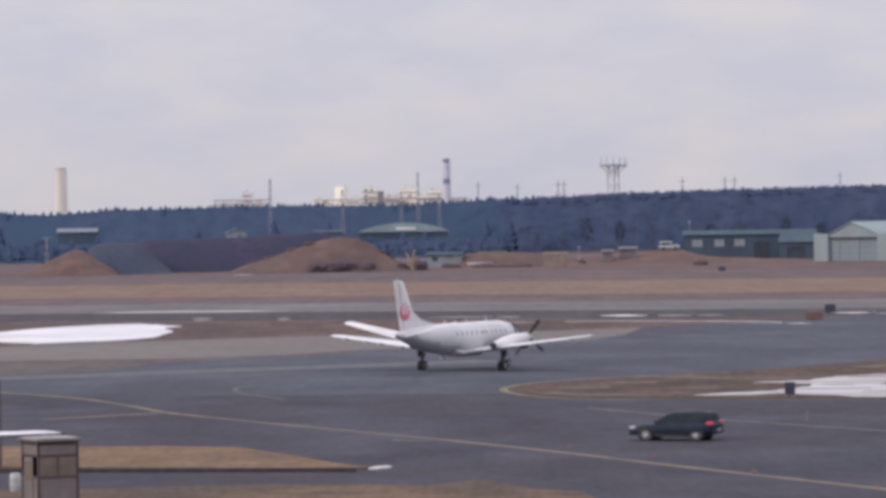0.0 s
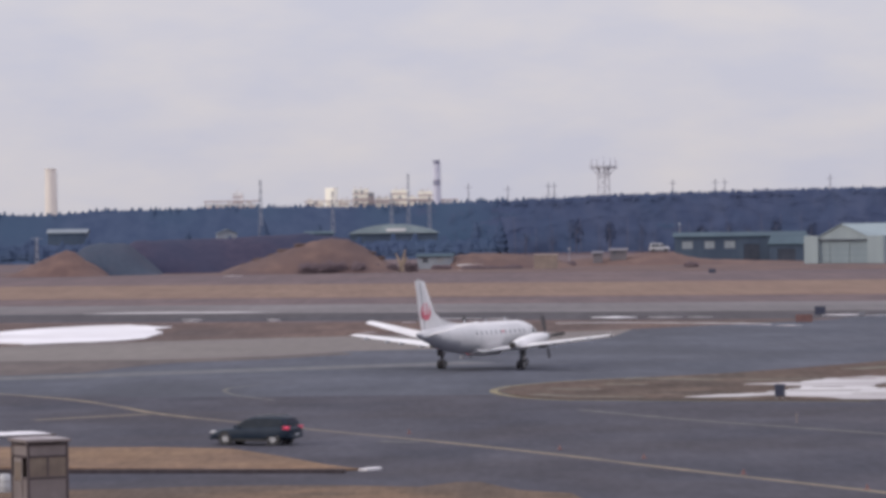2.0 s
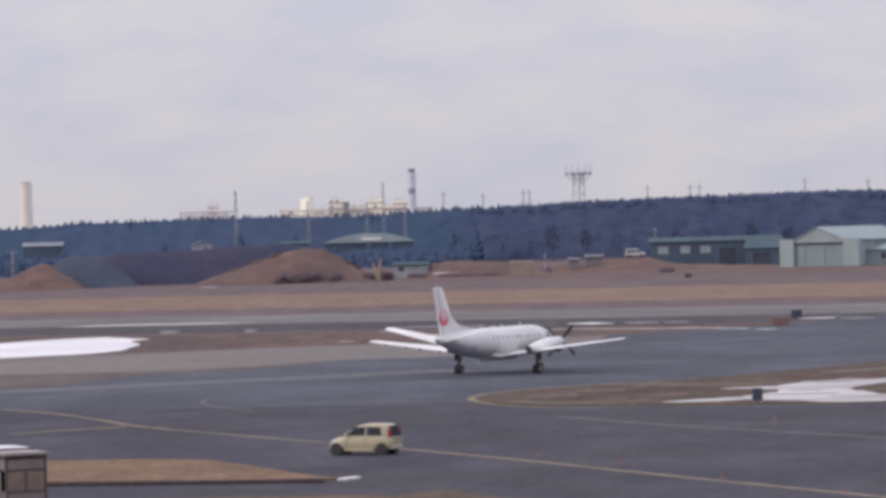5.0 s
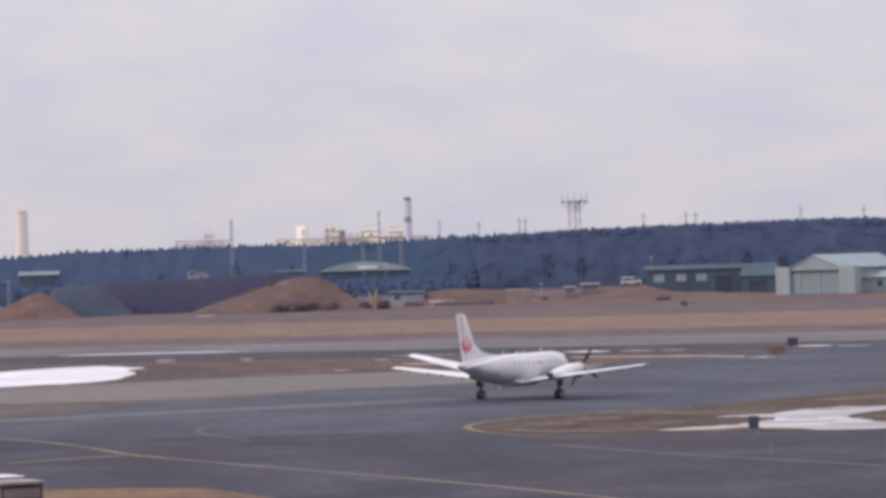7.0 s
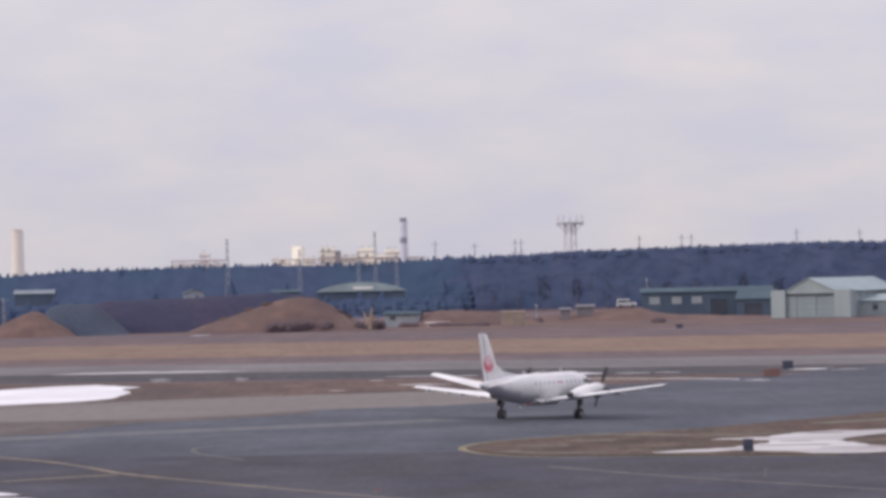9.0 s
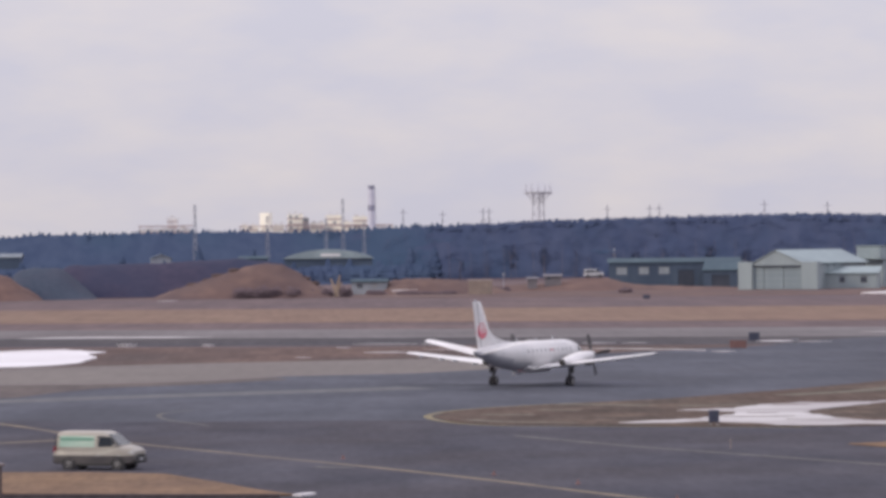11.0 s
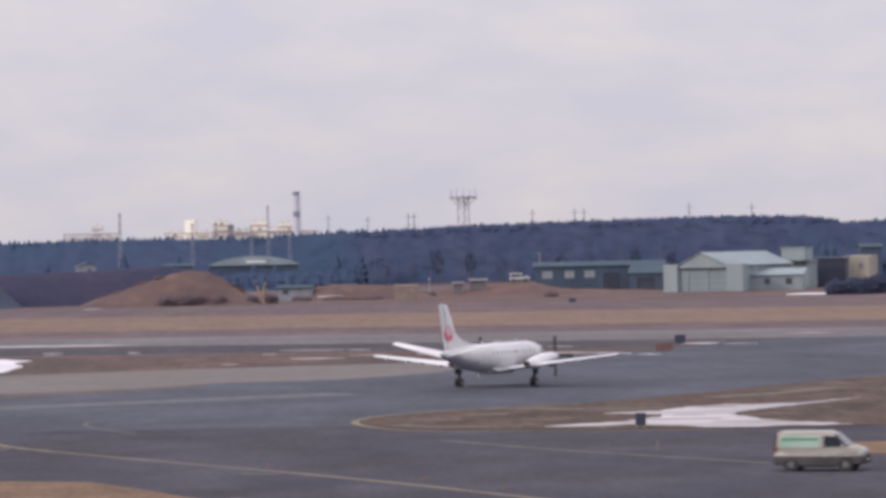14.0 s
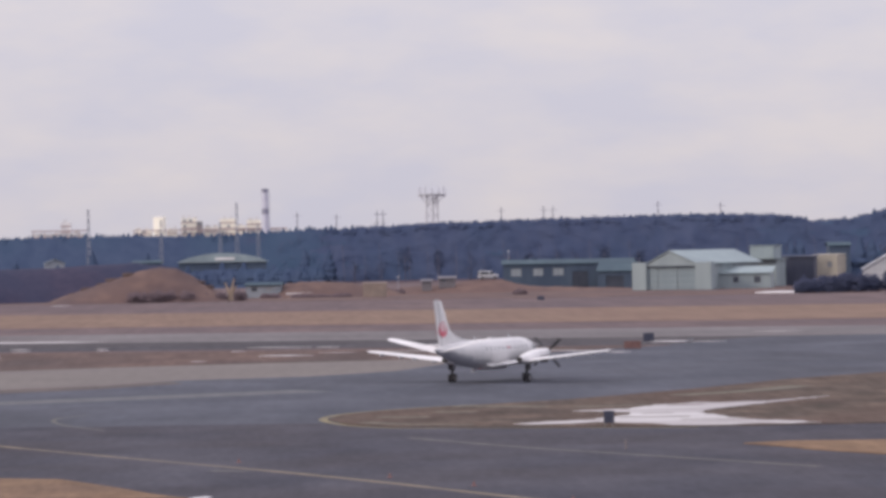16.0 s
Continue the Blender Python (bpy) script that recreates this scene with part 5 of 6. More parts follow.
def woods():
    """The mass of the wood behind its front trees."""
    rnd = random.Random(9)
    pines, bare, bare2, stems = B(), B(), B(), B()
    # crowns grown into one another: a front that leans back, bulging crown by crown
    nx, nz = 800, 30
    grid = []
    for k in range(nz + 1):
        row = []
        for i in range(nx + 1):
            x = -270 + 605 * i / nx
            h = skyline(x) * 0.955 * k / nz
            far = noise.voronoi(Vector((x / 2.8, h / 4.6, 7.0)))[0]
            far2 = noise.voronoi(Vector((x / 1.3, h / 1.6, 2.0)))[0]
            out = 0.42 * (0.6 - far[0]) + 0.20 * (0.6 - far2[0]) + 0.35 * noise.noise(Vector((x * 0.05, h * 0.05, 4)))
            q = k / nz
            row.append(Vector((x + 0.4 * noise.noise(Vector((x, h, 1.5))), 1276 + 14 * q - out, h + 0.5 * out * (1 - q) + (0.5 * out if k == nz else 0))))
        grid.append(row)
    skins = (pines, bare2)
    made = ({}, {})
    for k in range(nz):
        for i in range(nx):
            x = -270 + 605 * i / nx
            n = 0.5 + 0.9 * noise.noise(Vector((x * 0.11, k * 0.25, 6))) + 0.3 * noise.noise(Vector((x * 0.6, k * 0.8, 9)))
            s = 0 if n < pineness(x) + (pineness(x) - 0.5) * 0.4 else 1
            ids = ((k, i), (k, i + 1), (k + 1, i + 1), (k + 1, i))
            for d in ids:
                if d not in made[s]:
                    made[s][d] = skins[s].verts.new(grid[d[0]][d[1]])
            skins[s].faces.new([made[s][d] for d in ids])
    # the tops behind it and the twigs that fray it
    for row in range(4):
        y = 1290 + row * 4
        x = -270.0
        while x < 335:
            leafless = rnd.random() > pineness(x)
            x += rnd.uniform(0.9, 2.0) if leafless else rnd.uniform(1.3, 3.4)
            sc = y / 1300
            h = 11.17 + (skyline(x / sc) + 0.25 - 11.17) * sc
            h = h * (0.965 + 0.011 * row) * (rnd.uniform(0.975, 1.015) if leafless else rnd.uniform(0.935, 1.05))
            if not leafless:
                pine_crown(pines, x, y + rnd.uniform(-1, 1), h, rnd.uniform(2.1, 3.3), rnd, low=0.3)
            else:
                yy = y + rnd.uniform(-1, 1)
                clumps(bare, (x, yy, h - 1.6), (rnd.uniform(1.2, 1.9), 1.2, 1.6), 40, 0.26, rnd, 2.0)
                core(bare2, (x, yy, h - 2.4), (rnd.uniform(1.3, 2.0), 1.2, 2.2), rnd)
    for k in range(5200):
        x = rnd.uniform(-260, 330)
        q = rnd.random()
        if rnd.random() > pineness(x):
            clumps(bare, (x, 1275 + 14 * q - 0.6, skyline(x) * 0.95 * q), (0.9, 0.5, 1.0), 3, 0.3, rnd, 2.0)
    x = 20.0
    while x < 180:
        x += rnd.uniform(2.5, 7)
        tube(stems, (x, 1274.6, 0), (x + rnd.uniform(-0.5, 0.5), 1281, skyline(x) * rnd.uniform(0.4, 0.7)), 0.12, 0.05, 4)
    # young pines before the houses
    for row in range(3):
        x = -206.0
        while x < 17:
            x += rnd.uniform(1.0, 1.9)
            pine_crown(pines, x, 1194.5 + row * 2.2 + rnd.uniform(-0.7, 0.7), rnd.uniform(4.4, 5.4) + row * 0.5, rnd.uniform(2.0, 2.8), rnd, low=0.0)
    tagged(part("pine_woods", pines, M["pine"]), "dense dark pine woods in a haze-blue colour", "woods", "", "stuff")
    tagged(part("bare_woods", bare, M["twig"]), "dense leafless woods in a haze-blue colour", "woods", "", "stuff")
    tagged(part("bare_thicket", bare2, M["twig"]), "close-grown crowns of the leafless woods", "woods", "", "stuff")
    tagged(part("tree_stems", stems, M["bark"]), "grey stems of the leafless woods", "woods", "", "stuff")
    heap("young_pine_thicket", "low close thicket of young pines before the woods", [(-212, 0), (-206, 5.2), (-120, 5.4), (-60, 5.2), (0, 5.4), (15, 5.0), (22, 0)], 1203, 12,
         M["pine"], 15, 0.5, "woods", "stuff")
    # an added bank of earth under the wood, so that no light shows below
    heap("forest_floor", "dark bank under the woods", [(-300, 0), (-290, 4), (-20, 4), (30, 4), (320, 4), (340, 0)], 1330, 60, M["shrub"], 8, 0.4, "ground", "structure")


woods()
rnd = random.Random(4)
kinds = [pine_tree(100 + i, h, r) for i, (h, r) in enumerate(((9.5, 2.1), (11.5, 2.3), (8.0, 1.9), (12.5, 2.4), (7.0, 2.0)))]
bares = [bare_tree(200 + i, h, r) for i, (h, r) in enumerate(((9.5, 2.4), (11.5, 2.6), (8.5, 2.2), (10.5, 2.0)))]
used = set()
x = -205.0
while x < 260:
    x += rnd.uniform(6.5, 12)
    k = rnd.randrange(5) if rnd.random() < pineness(x) else 5 + rnd.randrange(4)
    src = kinds[k] if k < 5 else bares[k - 5]
    low_place = -36 < x < 10 or -125 < x < -98 or -76 < x < -60
    if k < 5 and low_place:
        src = kinds[4 if rnd.random() < 0.5 else 2]
    m = pose(x, rnd.uniform(1195, 1215) if low_place else rnd.uniform(1266, 1273), 0, 0, 0, rnd.uniform(0, 360))
    if src in used:
        copy_thing(src, m)
    else:
        src.matrix_basis = m
        used.add(src)
for i, src in enumerate(kinds + bares):
    if src not in used:
        src.matrix_basis = pose(-215 - i * 6, 1240, 0)

# a few dark pines close behind the hangar
for x, y, k in ((128.5, 992, 0), (134.5, 1000, 1), (137.2, 1004, 1), (153.5, 1010, 3), (157.5, 1016, 1)):
    copy_thing(kinds[k], pose(x, y, 0, 0, 0, x * 37 % 360))


def bush(name, label, x, y, w, h, seed, d=None, z=0.0, mat="shrub"):
    rnd = random.Random(seed)
    bm = B()
    for k in range(max(2, int(w / 0.7))):
        cx = x + rnd.uniform(-0.5, 0.5) * (w - 0.8)
        hh = h * rnd.uniform(0.65, 1.0)
        clumps(bm, (cx, y + rnd.uniform(-0.6, 0.6) * (d or 1), z + hh * 0.42), (rnd.uniform(0.9, 1.6), 0.8, hh * rnd.uniform(0.42, 0.58)), 95, 0.22, rnd, 2.0)
        tube(bm, (cx, y, z - 0.1), (cx + 0.1, y, z + hh * 0.8), 0.06, 0.02, 5)
    return tagged(part(name, bm, M[mat]), label, "bush", "bushes on the far field")


# the first two give the soft shaded patch on the broad heap as bushes
for i, (x, y, w, h) in enumerate(((-25.5, 878.8, 10, 2.9), (-19.5, 879.2, 8, 3.3), (-11, 883, 5, 2.4), (-4.8, 886, 3.0, 3.0), (59, 903, 3.2, 1.5), (31, 948, 6, 1.8),
                               (14, 920, 14, 0.9), (2.5, 922, 6, 1.3))):
    bush("bush", "dull purple-brown leafless bushes on the far field", x, y, w, h, 300 + i, 1)
for i, (x, y, w, h) in enumerate(((114.6, 830, 5, 3.6), (118.8, 831, 7, 4.3), (123.0, 831, 7, 4.7), (127.0, 832, 7, 5.0), (131.0, 834, 7, 4.8), (125, 834, 6, 4.6), (116.9, 833, 6, 4.1), (121, 834, 7, 4.6))):
    bush("bush", "dense dark bushes in a haze-blue colour before the cream house", x, y, w, h, 330 + i, 1, 0.0, "thicket")
for i, (x, z) in enumerate(((-42.5, 1.9), (-39.2, 3.0), (-36.4, 4.0), (-33.4, 5.1), (-29.6, 6.3), (-14.2, 4.3), (-12.2, 3.1))):
    bush("bush", "low tuft of dry brown scrub on the soil heap", x, 892, 2.2, 0.9, 350 + i, 0.6, z - 0.25, "heap_scrub")
snow_scrap(124.0, 851, 15, 9, 72)
heap("snow_drift", "long drift of snow along the foot of the bank", [(4.5, 0), (5.6, 1.0), (9, 1.12), (12, 1.0), (13.5, 0)], 926.5, 1.0, M["wet_snow"], 7, 0.1, "snow")


# ---------------------------------------------------------------- the hangar and the sheds
def slab(bm, quad, t):
    """A sloping plate of thickness t below four corners."""
    n = (Vector(quad[1]) - Vector(quad[0])).cross(Vector(quad[2]) - Vector(quad[0])).normalized()
    if n.z < 0:
        n = -n
    return loft(bm, [[Vector(q) for q in quad], [Vector(q) - n * t for q in quad]])


def hangar():
    h = thing("hangar", "pale grey-green sheet-metal hangar with a closed sliding door", "hangar", pose(88, 936, 0, 0, 0, -34.4))
    W, L, E0, A, a, b = 21.2, 32.5, 6.3, 9.4, 3.8, 16.9
    mid = 9.9
    bm = B()
    prism(bm, [(a, 5.7), (b, 5.7), (b, E0), (mid, A - 0.1), (a, E0)], 0.0, 0.3, "y")
    part("gable_wall", bm, M["hangar"], h)
    for x0, x1 in ((0, a), (b, W)):
        bm = B()
        box(bm, x0, -0.5, 0, x1, 1.6, 6.55, 0.05)
        part("door_pocket", bm, M["hangar"], h, "flat-topped door housing")
    for x in (a, b - 0.3):
        bm = B()
        box(bm, x, 0.3, 0, x + 0.3, L, E0)
        part("side_wall", bm, M["hangar"], h)
    bm = B()
    prism(bm, [(a, 0), (b, 0), (b, E0), (mid, A - 0.1), (a, E0)], L - 0.3, L, "y")
    part("back_wall", bm, M["hangar"], h)
    bm = B()
    slab(bm, [(a - 0.5, -0.3, E0 - 0.05), (mid, -0.3, A), (mid, L + 0.4, A), (a - 0.5, L + 0.4, E0 - 0.05)], 0.18)
    part("roof", bm, M["hangar_roof"], h, "pale green sheet roof")
    bm = B()
    slab(bm, [(b + 0.7, -0.3, E0 - 0.1), (mid, -0.3, A), (mid, L + 0.4, A), (b + 0.7, L + 0.4, E0 - 0.1)], 0.18)
    part("roof", bm, M["hangar_roof"], h, "pale green sheet roof")
    bm = B()
    box(bm, a, 0.02, 5.35, b, 0.9, 5.7)
    part("door_track", bm, M["shade"], h, "dark door track")
    n = 5
    for k in range(n):
        bm = B()
        x0 = a + (b - a) * k / n
        box(bm, x0 + 0.03, 0.45 + 0.1 * (k % 2), 0.05, x0 + (b - a) / n - 0.03, 0.53 + 0.1 * (k % 2), 5.35, 0.01)
        leaf = part("door_leaf", bm, M["hangar_door"], h)
        for z in (1.2, 2.6, 4.0):
            bm = B()
            box(bm, x0 + 0.06, 0.40 + 0.1 * (k % 2), z, x0 + (b - a) / n - 0.06, 0.45 + 0.1 * (k % 2), z + 0.12)
            part("rail", bm, M["hangar"], leaf)
    for k in range(9):
        bm = B()
        y = 2.5 + k * 3.4
        box(bm, b - 0.02, y, 0.1, b + 0.12, y + 0.25, E0 - 0.3)
        part("wall_rib", bm, M["hangar"], h)


hangar()


def shed(name, label, x, y, turn, w, d, h, rise, wall, roof, windows=(), doors=(), overhang=0.4, flat=False, ridge_x=False):
    """A building: four walls with openings cut through the front, roof with one or two pitches, windows and doors."""
    s = thing(name, label, "building", pose(x, y, 0, 0, 0, turn))
    # the front wall is built of pieces round its openings
    cuts = sorted({0.0, w, *[c for o in (*windows, *doors) for c in (o[0], o[1])]})
    bm = B()
    for a, b in zip(cuts, cuts[1:]):
        holes = sorted((o[2], o[3]) for o in (*windows, *doors) if o[0] <= a + 1e-6 and o[1] >= b - 1e-6)
        z = 0.0
        for z0, z1 in holes:
            if z0 > z:
                box(bm, a, 0, z, b, 0.25, z0)
            z = z1
        box(bm, a, 0, z, b, 0.25, h)
    bmesh.ops.remove_doubles(bm, verts=bm.verts, dist=0.001)
    part("front_wall", bm, wall, s)
    for x0, x1 in ((0, 0.25), (w - 0.25, w)):
        bm = B()
        top = [(0.25, h), (d - 0.25, h)] if flat or ridge_x else [(0.25, h), (d / 2, h + rise), (d - 0.25, h)]
        prism(bm, [(0.25, 0)] + top + [(d - 0.25, 0)], x0, x1, "x")
        part("side_wall", bm, wall, s)
    bm = B()
    box(bm, 0, d - 0.25, 0, w, d, h)
    part("back_wall", bm, wall, s)
    o = overhang
    if flat:
        bm = B()
        slab(bm, [(-o, -o, h + 0.2), (w + o, -o, h + 0.2), (w + o, d + o, h + rise + 0.2), (-o, d + o, h + rise + 0.2)], 0.2)
        part("roof", bm, roof, s)
    elif ridge_x:
        for y0 in (0, d - 0.25):
            bm = B()
            prism(bm, [(0, h), (w, h), (w / 2, h + rise)], y0, y0 + 0.25, "y")
            part("gable", bm, wall, s)
        for q in ([(-o, -o, h - 0.05), (w / 2, -o, h + rise + 0.15), (w / 2, d + o, h + rise + 0.15), (-o, d + o, h - 0.05)],
                  [(w + o, -o, h - 0.05), (w / 2, -o, h + rise + 0.15), (w / 2, d + o, h + rise + 0.15), (w + o, d + o, h - 0.05)]):
            bm = B()
            slab(bm, q, 0.15)
            part("roof", bm, roof, s)
    else:
        for q in ([(-o, -o, h - 0.05), (w + o, -o, h - 0.05), (w + o, d / 2, h + rise + 0.15), (-o, d / 2, h + rise + 0.15)],
                  [(-o, d + o, h - 0.05), (w + o, d + o, h - 0.05), (w + o, d / 2, h + rise + 0.15), (-o, d / 2, h + rise + 0.15)]):
            bm = B()
            slab(bm, q, 0.15)
            part("roof", bm, roof, s)
    for x0, x1, z0, z1, mat in windows:
        bm = B()
        box(bm, x0, 0.10, z0, x1, 0.14, z1)
        win = part("window", bm, mat, s)
        bm = B()
        for q in ((x0, z0, x0 + 0.09, z1), (x1 - 0.09, z0, x1, z1), (x0, z0, x1, z0 + 0.09), (x0, z1 - 0.09, x1, z1), ((x0 + x1) / 2 - 0.04, z0, (x0 + x1) / 2 + 0.04, z1)):
            box(bm, q[0], 0.03, q[1], q[2], 0.09, q[3])
        part("window_frame", bm, M["greywall"], win)
    for x0, x1, z0, z1, mat in doors:
        bm = B()
        box(bm, x0, 0.14, z0, x1, 0.20, z1)
        part("door", bm, mat, s)
    return s


M["navy_wall"] = surface("dark_navy_boards", (0.048, 0.056, 0.092), (0.062, 0.070, 0.108), 0.5, (1, 1, 0.3), rough=0.8, c3=(0.044, 0.052, 0.084), big=0.15)
M["dull_wall"] = surface("dull_blue_grey_boards", (0.150, 0.140, 0.158), (0.185, 0.172, 0.186), 0.5, rough=0.8, c3=(0.12, 0.12, 0.15), big=0.2)
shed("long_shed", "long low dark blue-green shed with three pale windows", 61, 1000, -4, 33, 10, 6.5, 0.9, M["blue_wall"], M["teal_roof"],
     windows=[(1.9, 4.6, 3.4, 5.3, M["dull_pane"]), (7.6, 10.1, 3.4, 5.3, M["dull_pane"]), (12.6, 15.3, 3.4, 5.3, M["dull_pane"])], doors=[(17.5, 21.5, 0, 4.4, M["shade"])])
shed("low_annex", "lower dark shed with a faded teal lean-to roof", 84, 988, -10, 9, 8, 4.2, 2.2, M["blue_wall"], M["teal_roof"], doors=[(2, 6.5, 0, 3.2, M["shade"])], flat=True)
shed("lean_to_annex", "pale annex with a sloping roof beside the hangar", 108.2, 936, -14, 12.6, 7, 3.5, 1.5, M["hangar"], M["hangar_roof"],
     windows=[(3.6, 4.9, 1.4, 2.8, M["shade"]), (8.6, 10.2, 1.3, 2.9, M["shade"])], flat=True)
shed("equipment_house", "narrow pale house behind the hangar annex", 121.5, 968, -30, 5.2, 6, 6.4, 0.2, M["hangar"], M["hangar_roof"], doors=[(1.2, 2.6, 0, 2.3, M["shade"])], flat=True)
shed("dark_store", "dark navy flat-roofed store beside the hangar", 126.2, 975, -14, 10.4, 7, 7.0, 0.2, M["navy_wall"], M["navy_wall"], doors=[(2.5, 5.0, 0, 3.0, M["navy_wall"])], flat=True)
shed("cream_house", "cream rendered house with a flat roof", 140.4, 1006, -30, 7.0, 6.2, 7.2, 0.2, M["dull_cream"], M["dull_cream"], windows=[(4.4, 5.6, 4.2, 5.6, M["greywall"])], flat=True, overhang=0.06)
shed("green_roof_house", "house under a teal roof among the trees", 160.0, 1110, 0, 6, 6, 9.6, 0.8, M["blue_wall"], M["teal_roof"])
shed("white_hall", "white gabled hall at the edge of the field", 147, 962, -8, 15, 18, 3.9, 4.2, M["belly"], M["belly"], doors=[(5, 9, 0, 3.2, M["shade"])], ridge_x=True)
shed("site_hut", "low pale blue-grey site hut", -3.8, 930, -6, 8.2, 4, 3.1, 0.4, M["far_white"], M["teal_roof"], windows=[(1.2, 2.6, 1.5, 2.6, M["shade"]), (4.6, 6.0, 1.5, 2.6, M["greywall"])])
shed("block_store", "low beige block store", 23, 905, -3, 5.4, 4, 3.0, 0.15, M["pale_block"], M["pale_block"], flat=True, overhang=0.1)
shed("small_hut", "small grey hut on the earth bank", 38.7, 958, -5, 2.2, 2.2, 3.0, 0.3, M["dull_wall"], M["dull_wall"])
shed("grey_hut", "low grey hut on the earth bank", 43.0, 962, -5, 3.9, 3, 3.6, 0.3, M["dull_wall"], M["dull_wall"], windows=[(0.7, 1.5, 2.6, 3.5, M["shade"])])
shed("farm_house", "house with a pale roof among the pines", -119, 1222, 0, 12, 8, 9.3, 1.0, M["blue_wall"], M["pale_roof"])
shed("farm_house", "small pale house with a gabled roof among pines", -66.6, 1222, 6, 6, 6, 8.4, 1.2, M["far_white"], M["pale_roof"], ridge_x=True)
shed("low_house", "low house with a thin teal roof among pines", -39.6, 1222, 0, 8.6, 6, 8.0, 0.6, M["blue_wall"], M["teal_roof"])


def tank_box():
    t = thing("roof_tank_room", "pale boxy plant room on top of a narrow house", "building", pose(119.6, 966, 6.62, 0, 0, -30))
    bm = B()
    box(bm, 0, 0, 0, 6.4, 5.0, 3.3, 0.25)
    part("wall", bm, M["hall_roof"], t)
    bm = B()
    box(bm, -0.2, -0.2, 3.3, 6.6, 5.2, 3.5, 0.05)
    part("roof", bm, M["hall_roof"], t)
    for k in range(4):
        bm = B()
        box(bm, 0.7 + k * 1.55, -0.05, 0.1, 0.8 + k * 1.55, 0.02, 3.25)
        part("wall_rib", bm, M["hall_roof"], t)


tank_box()


def barrel_hall():
    """A hall under a shallow arched roof."""
    t = thing("arched_hall", "wide hall with a pale green arched roof among the pines", "building", pose(-26, 1236, 0))
    w, h, rise = 27.5, 8.0, 2.6
    bm = B()
    box(bm, 0, 0, 0, w, 14, h)
    part("wall", bm, M["blue_wall"], t)
    bm = B()
    n = 18
    arc = [(w * i / n, h + rise * math.sin(math.pi * i / n) ** 0.8) for i in range(n + 1)]
    prism(bm, [(-0.6, h - 0.3)] + [(u, v) for u, v in arc] + [(w + 0.6, h - 0.3)], -0.6, 14.6, "y")
    part("roof", bm, M["hall_roof"], t, "pale green arched roof", smooth=True)
    bm = B()
    box(bm, 11.4, -0.72, h + 0.4, 17.6, -0.6, h + 1.2)
    part("gable_window", bm, M["offwhite"], t, "pale lit gable band")


barrel_hall()


def parked_van():
    """A white van on the track along the bank; it stands on the highest soil under its wheels."""
    v, _ = vehicle("van", "white van parked on the earth bank", sized(dict(
        low=M["belly"], top=M["belly"], width=0.86, wheel=0.33, axles=(1.42, -1.44), handle=M["silver"], sill=M["trim"], bumper_mat=M["belly"], rim=M["gear"],
        hull=[(-2.36, 0.42, 0.98, 0.78), (-2.28, 0.30, 1.04, 0.84), (-1.4, 0.25, 1.06, 0.86), (0.6, 0.25, 1.10, 0.86), (1.2, 0.26, 1.24, 0.855),
              (1.7, 0.28, 1.24, 0.83), (2.16, 0.32, 1.14, 0.78), (2.36, 0.40, 0.96, 0.68)],
        cabin=[(0.86, -2.34, 1.80, 0.835), (1.06, -2.33, 1.64, 0.83), (1.30, -2.31, 1.42, 0.80), (1.60, -2.28, 1.08, 0.76), (1.84, -2.22, 0.80, 0.70),
               (1.93, -2.10, 0.58, 0.62)],
        panes=[[(0.28, 1.16), (1.36, 1.22), (0.96, 1.68), (0.28, 1.72)], [(-2.02, 1.16), (0.10, 1.16), (0.10, 1.70), (-1.96, 1.70)]],
        front=(1.26, 1.80, 0.88, 0.84), rear=(1.15, 1.75, 0.80, 0.80), lamp=(2.16, 0.88, 0.14, 0.09, 0.62), tail=(-2.29, 1.02, 0.04, 0.16, 0.74),
        tail_mat=M["tail_lamp"], mirror=(1.30, 1.24), seams=(1.30, 0.14), bumpers=[(1, 0.46, 2.32), (-1, 0.46, -2.34)], grille=(2.34, 0.64, 0.16)), 1.05, 1.08))
    soil = max(q.co.z for q in TRACK_BANK.data.vertices if abs(q.co.x - 55.6) < 2.0 and abs(q.co.y - 972) < 1.8)
    v.matrix_basis = pose(55.6, 972, soil - 0.02, 0, 0, -90)


parked_van()


def dead_tree(x, y):
    t = thing("dead_tree", "bleached broken tree with two leaning limbs", "tree", pose(x, y, 0))
    bm = B()
    tube(bm, (0, 0, -0.1), (0, 0, 1.6), 0.75, 0.5, 10)
    part("stump", bm, M["deadwood"], t)
    for dx, h in ((-1.2, 4.2), (0.9, 5.0), (1.3, 3.4)):
        bm = B()
        tube(bm, (0, 0, 1.2), (dx, 0.1, h), 0.45, 0.14, 8)
        part("limb", bm, M["deadwood"], t)


dead_tree(-7.1, 884)


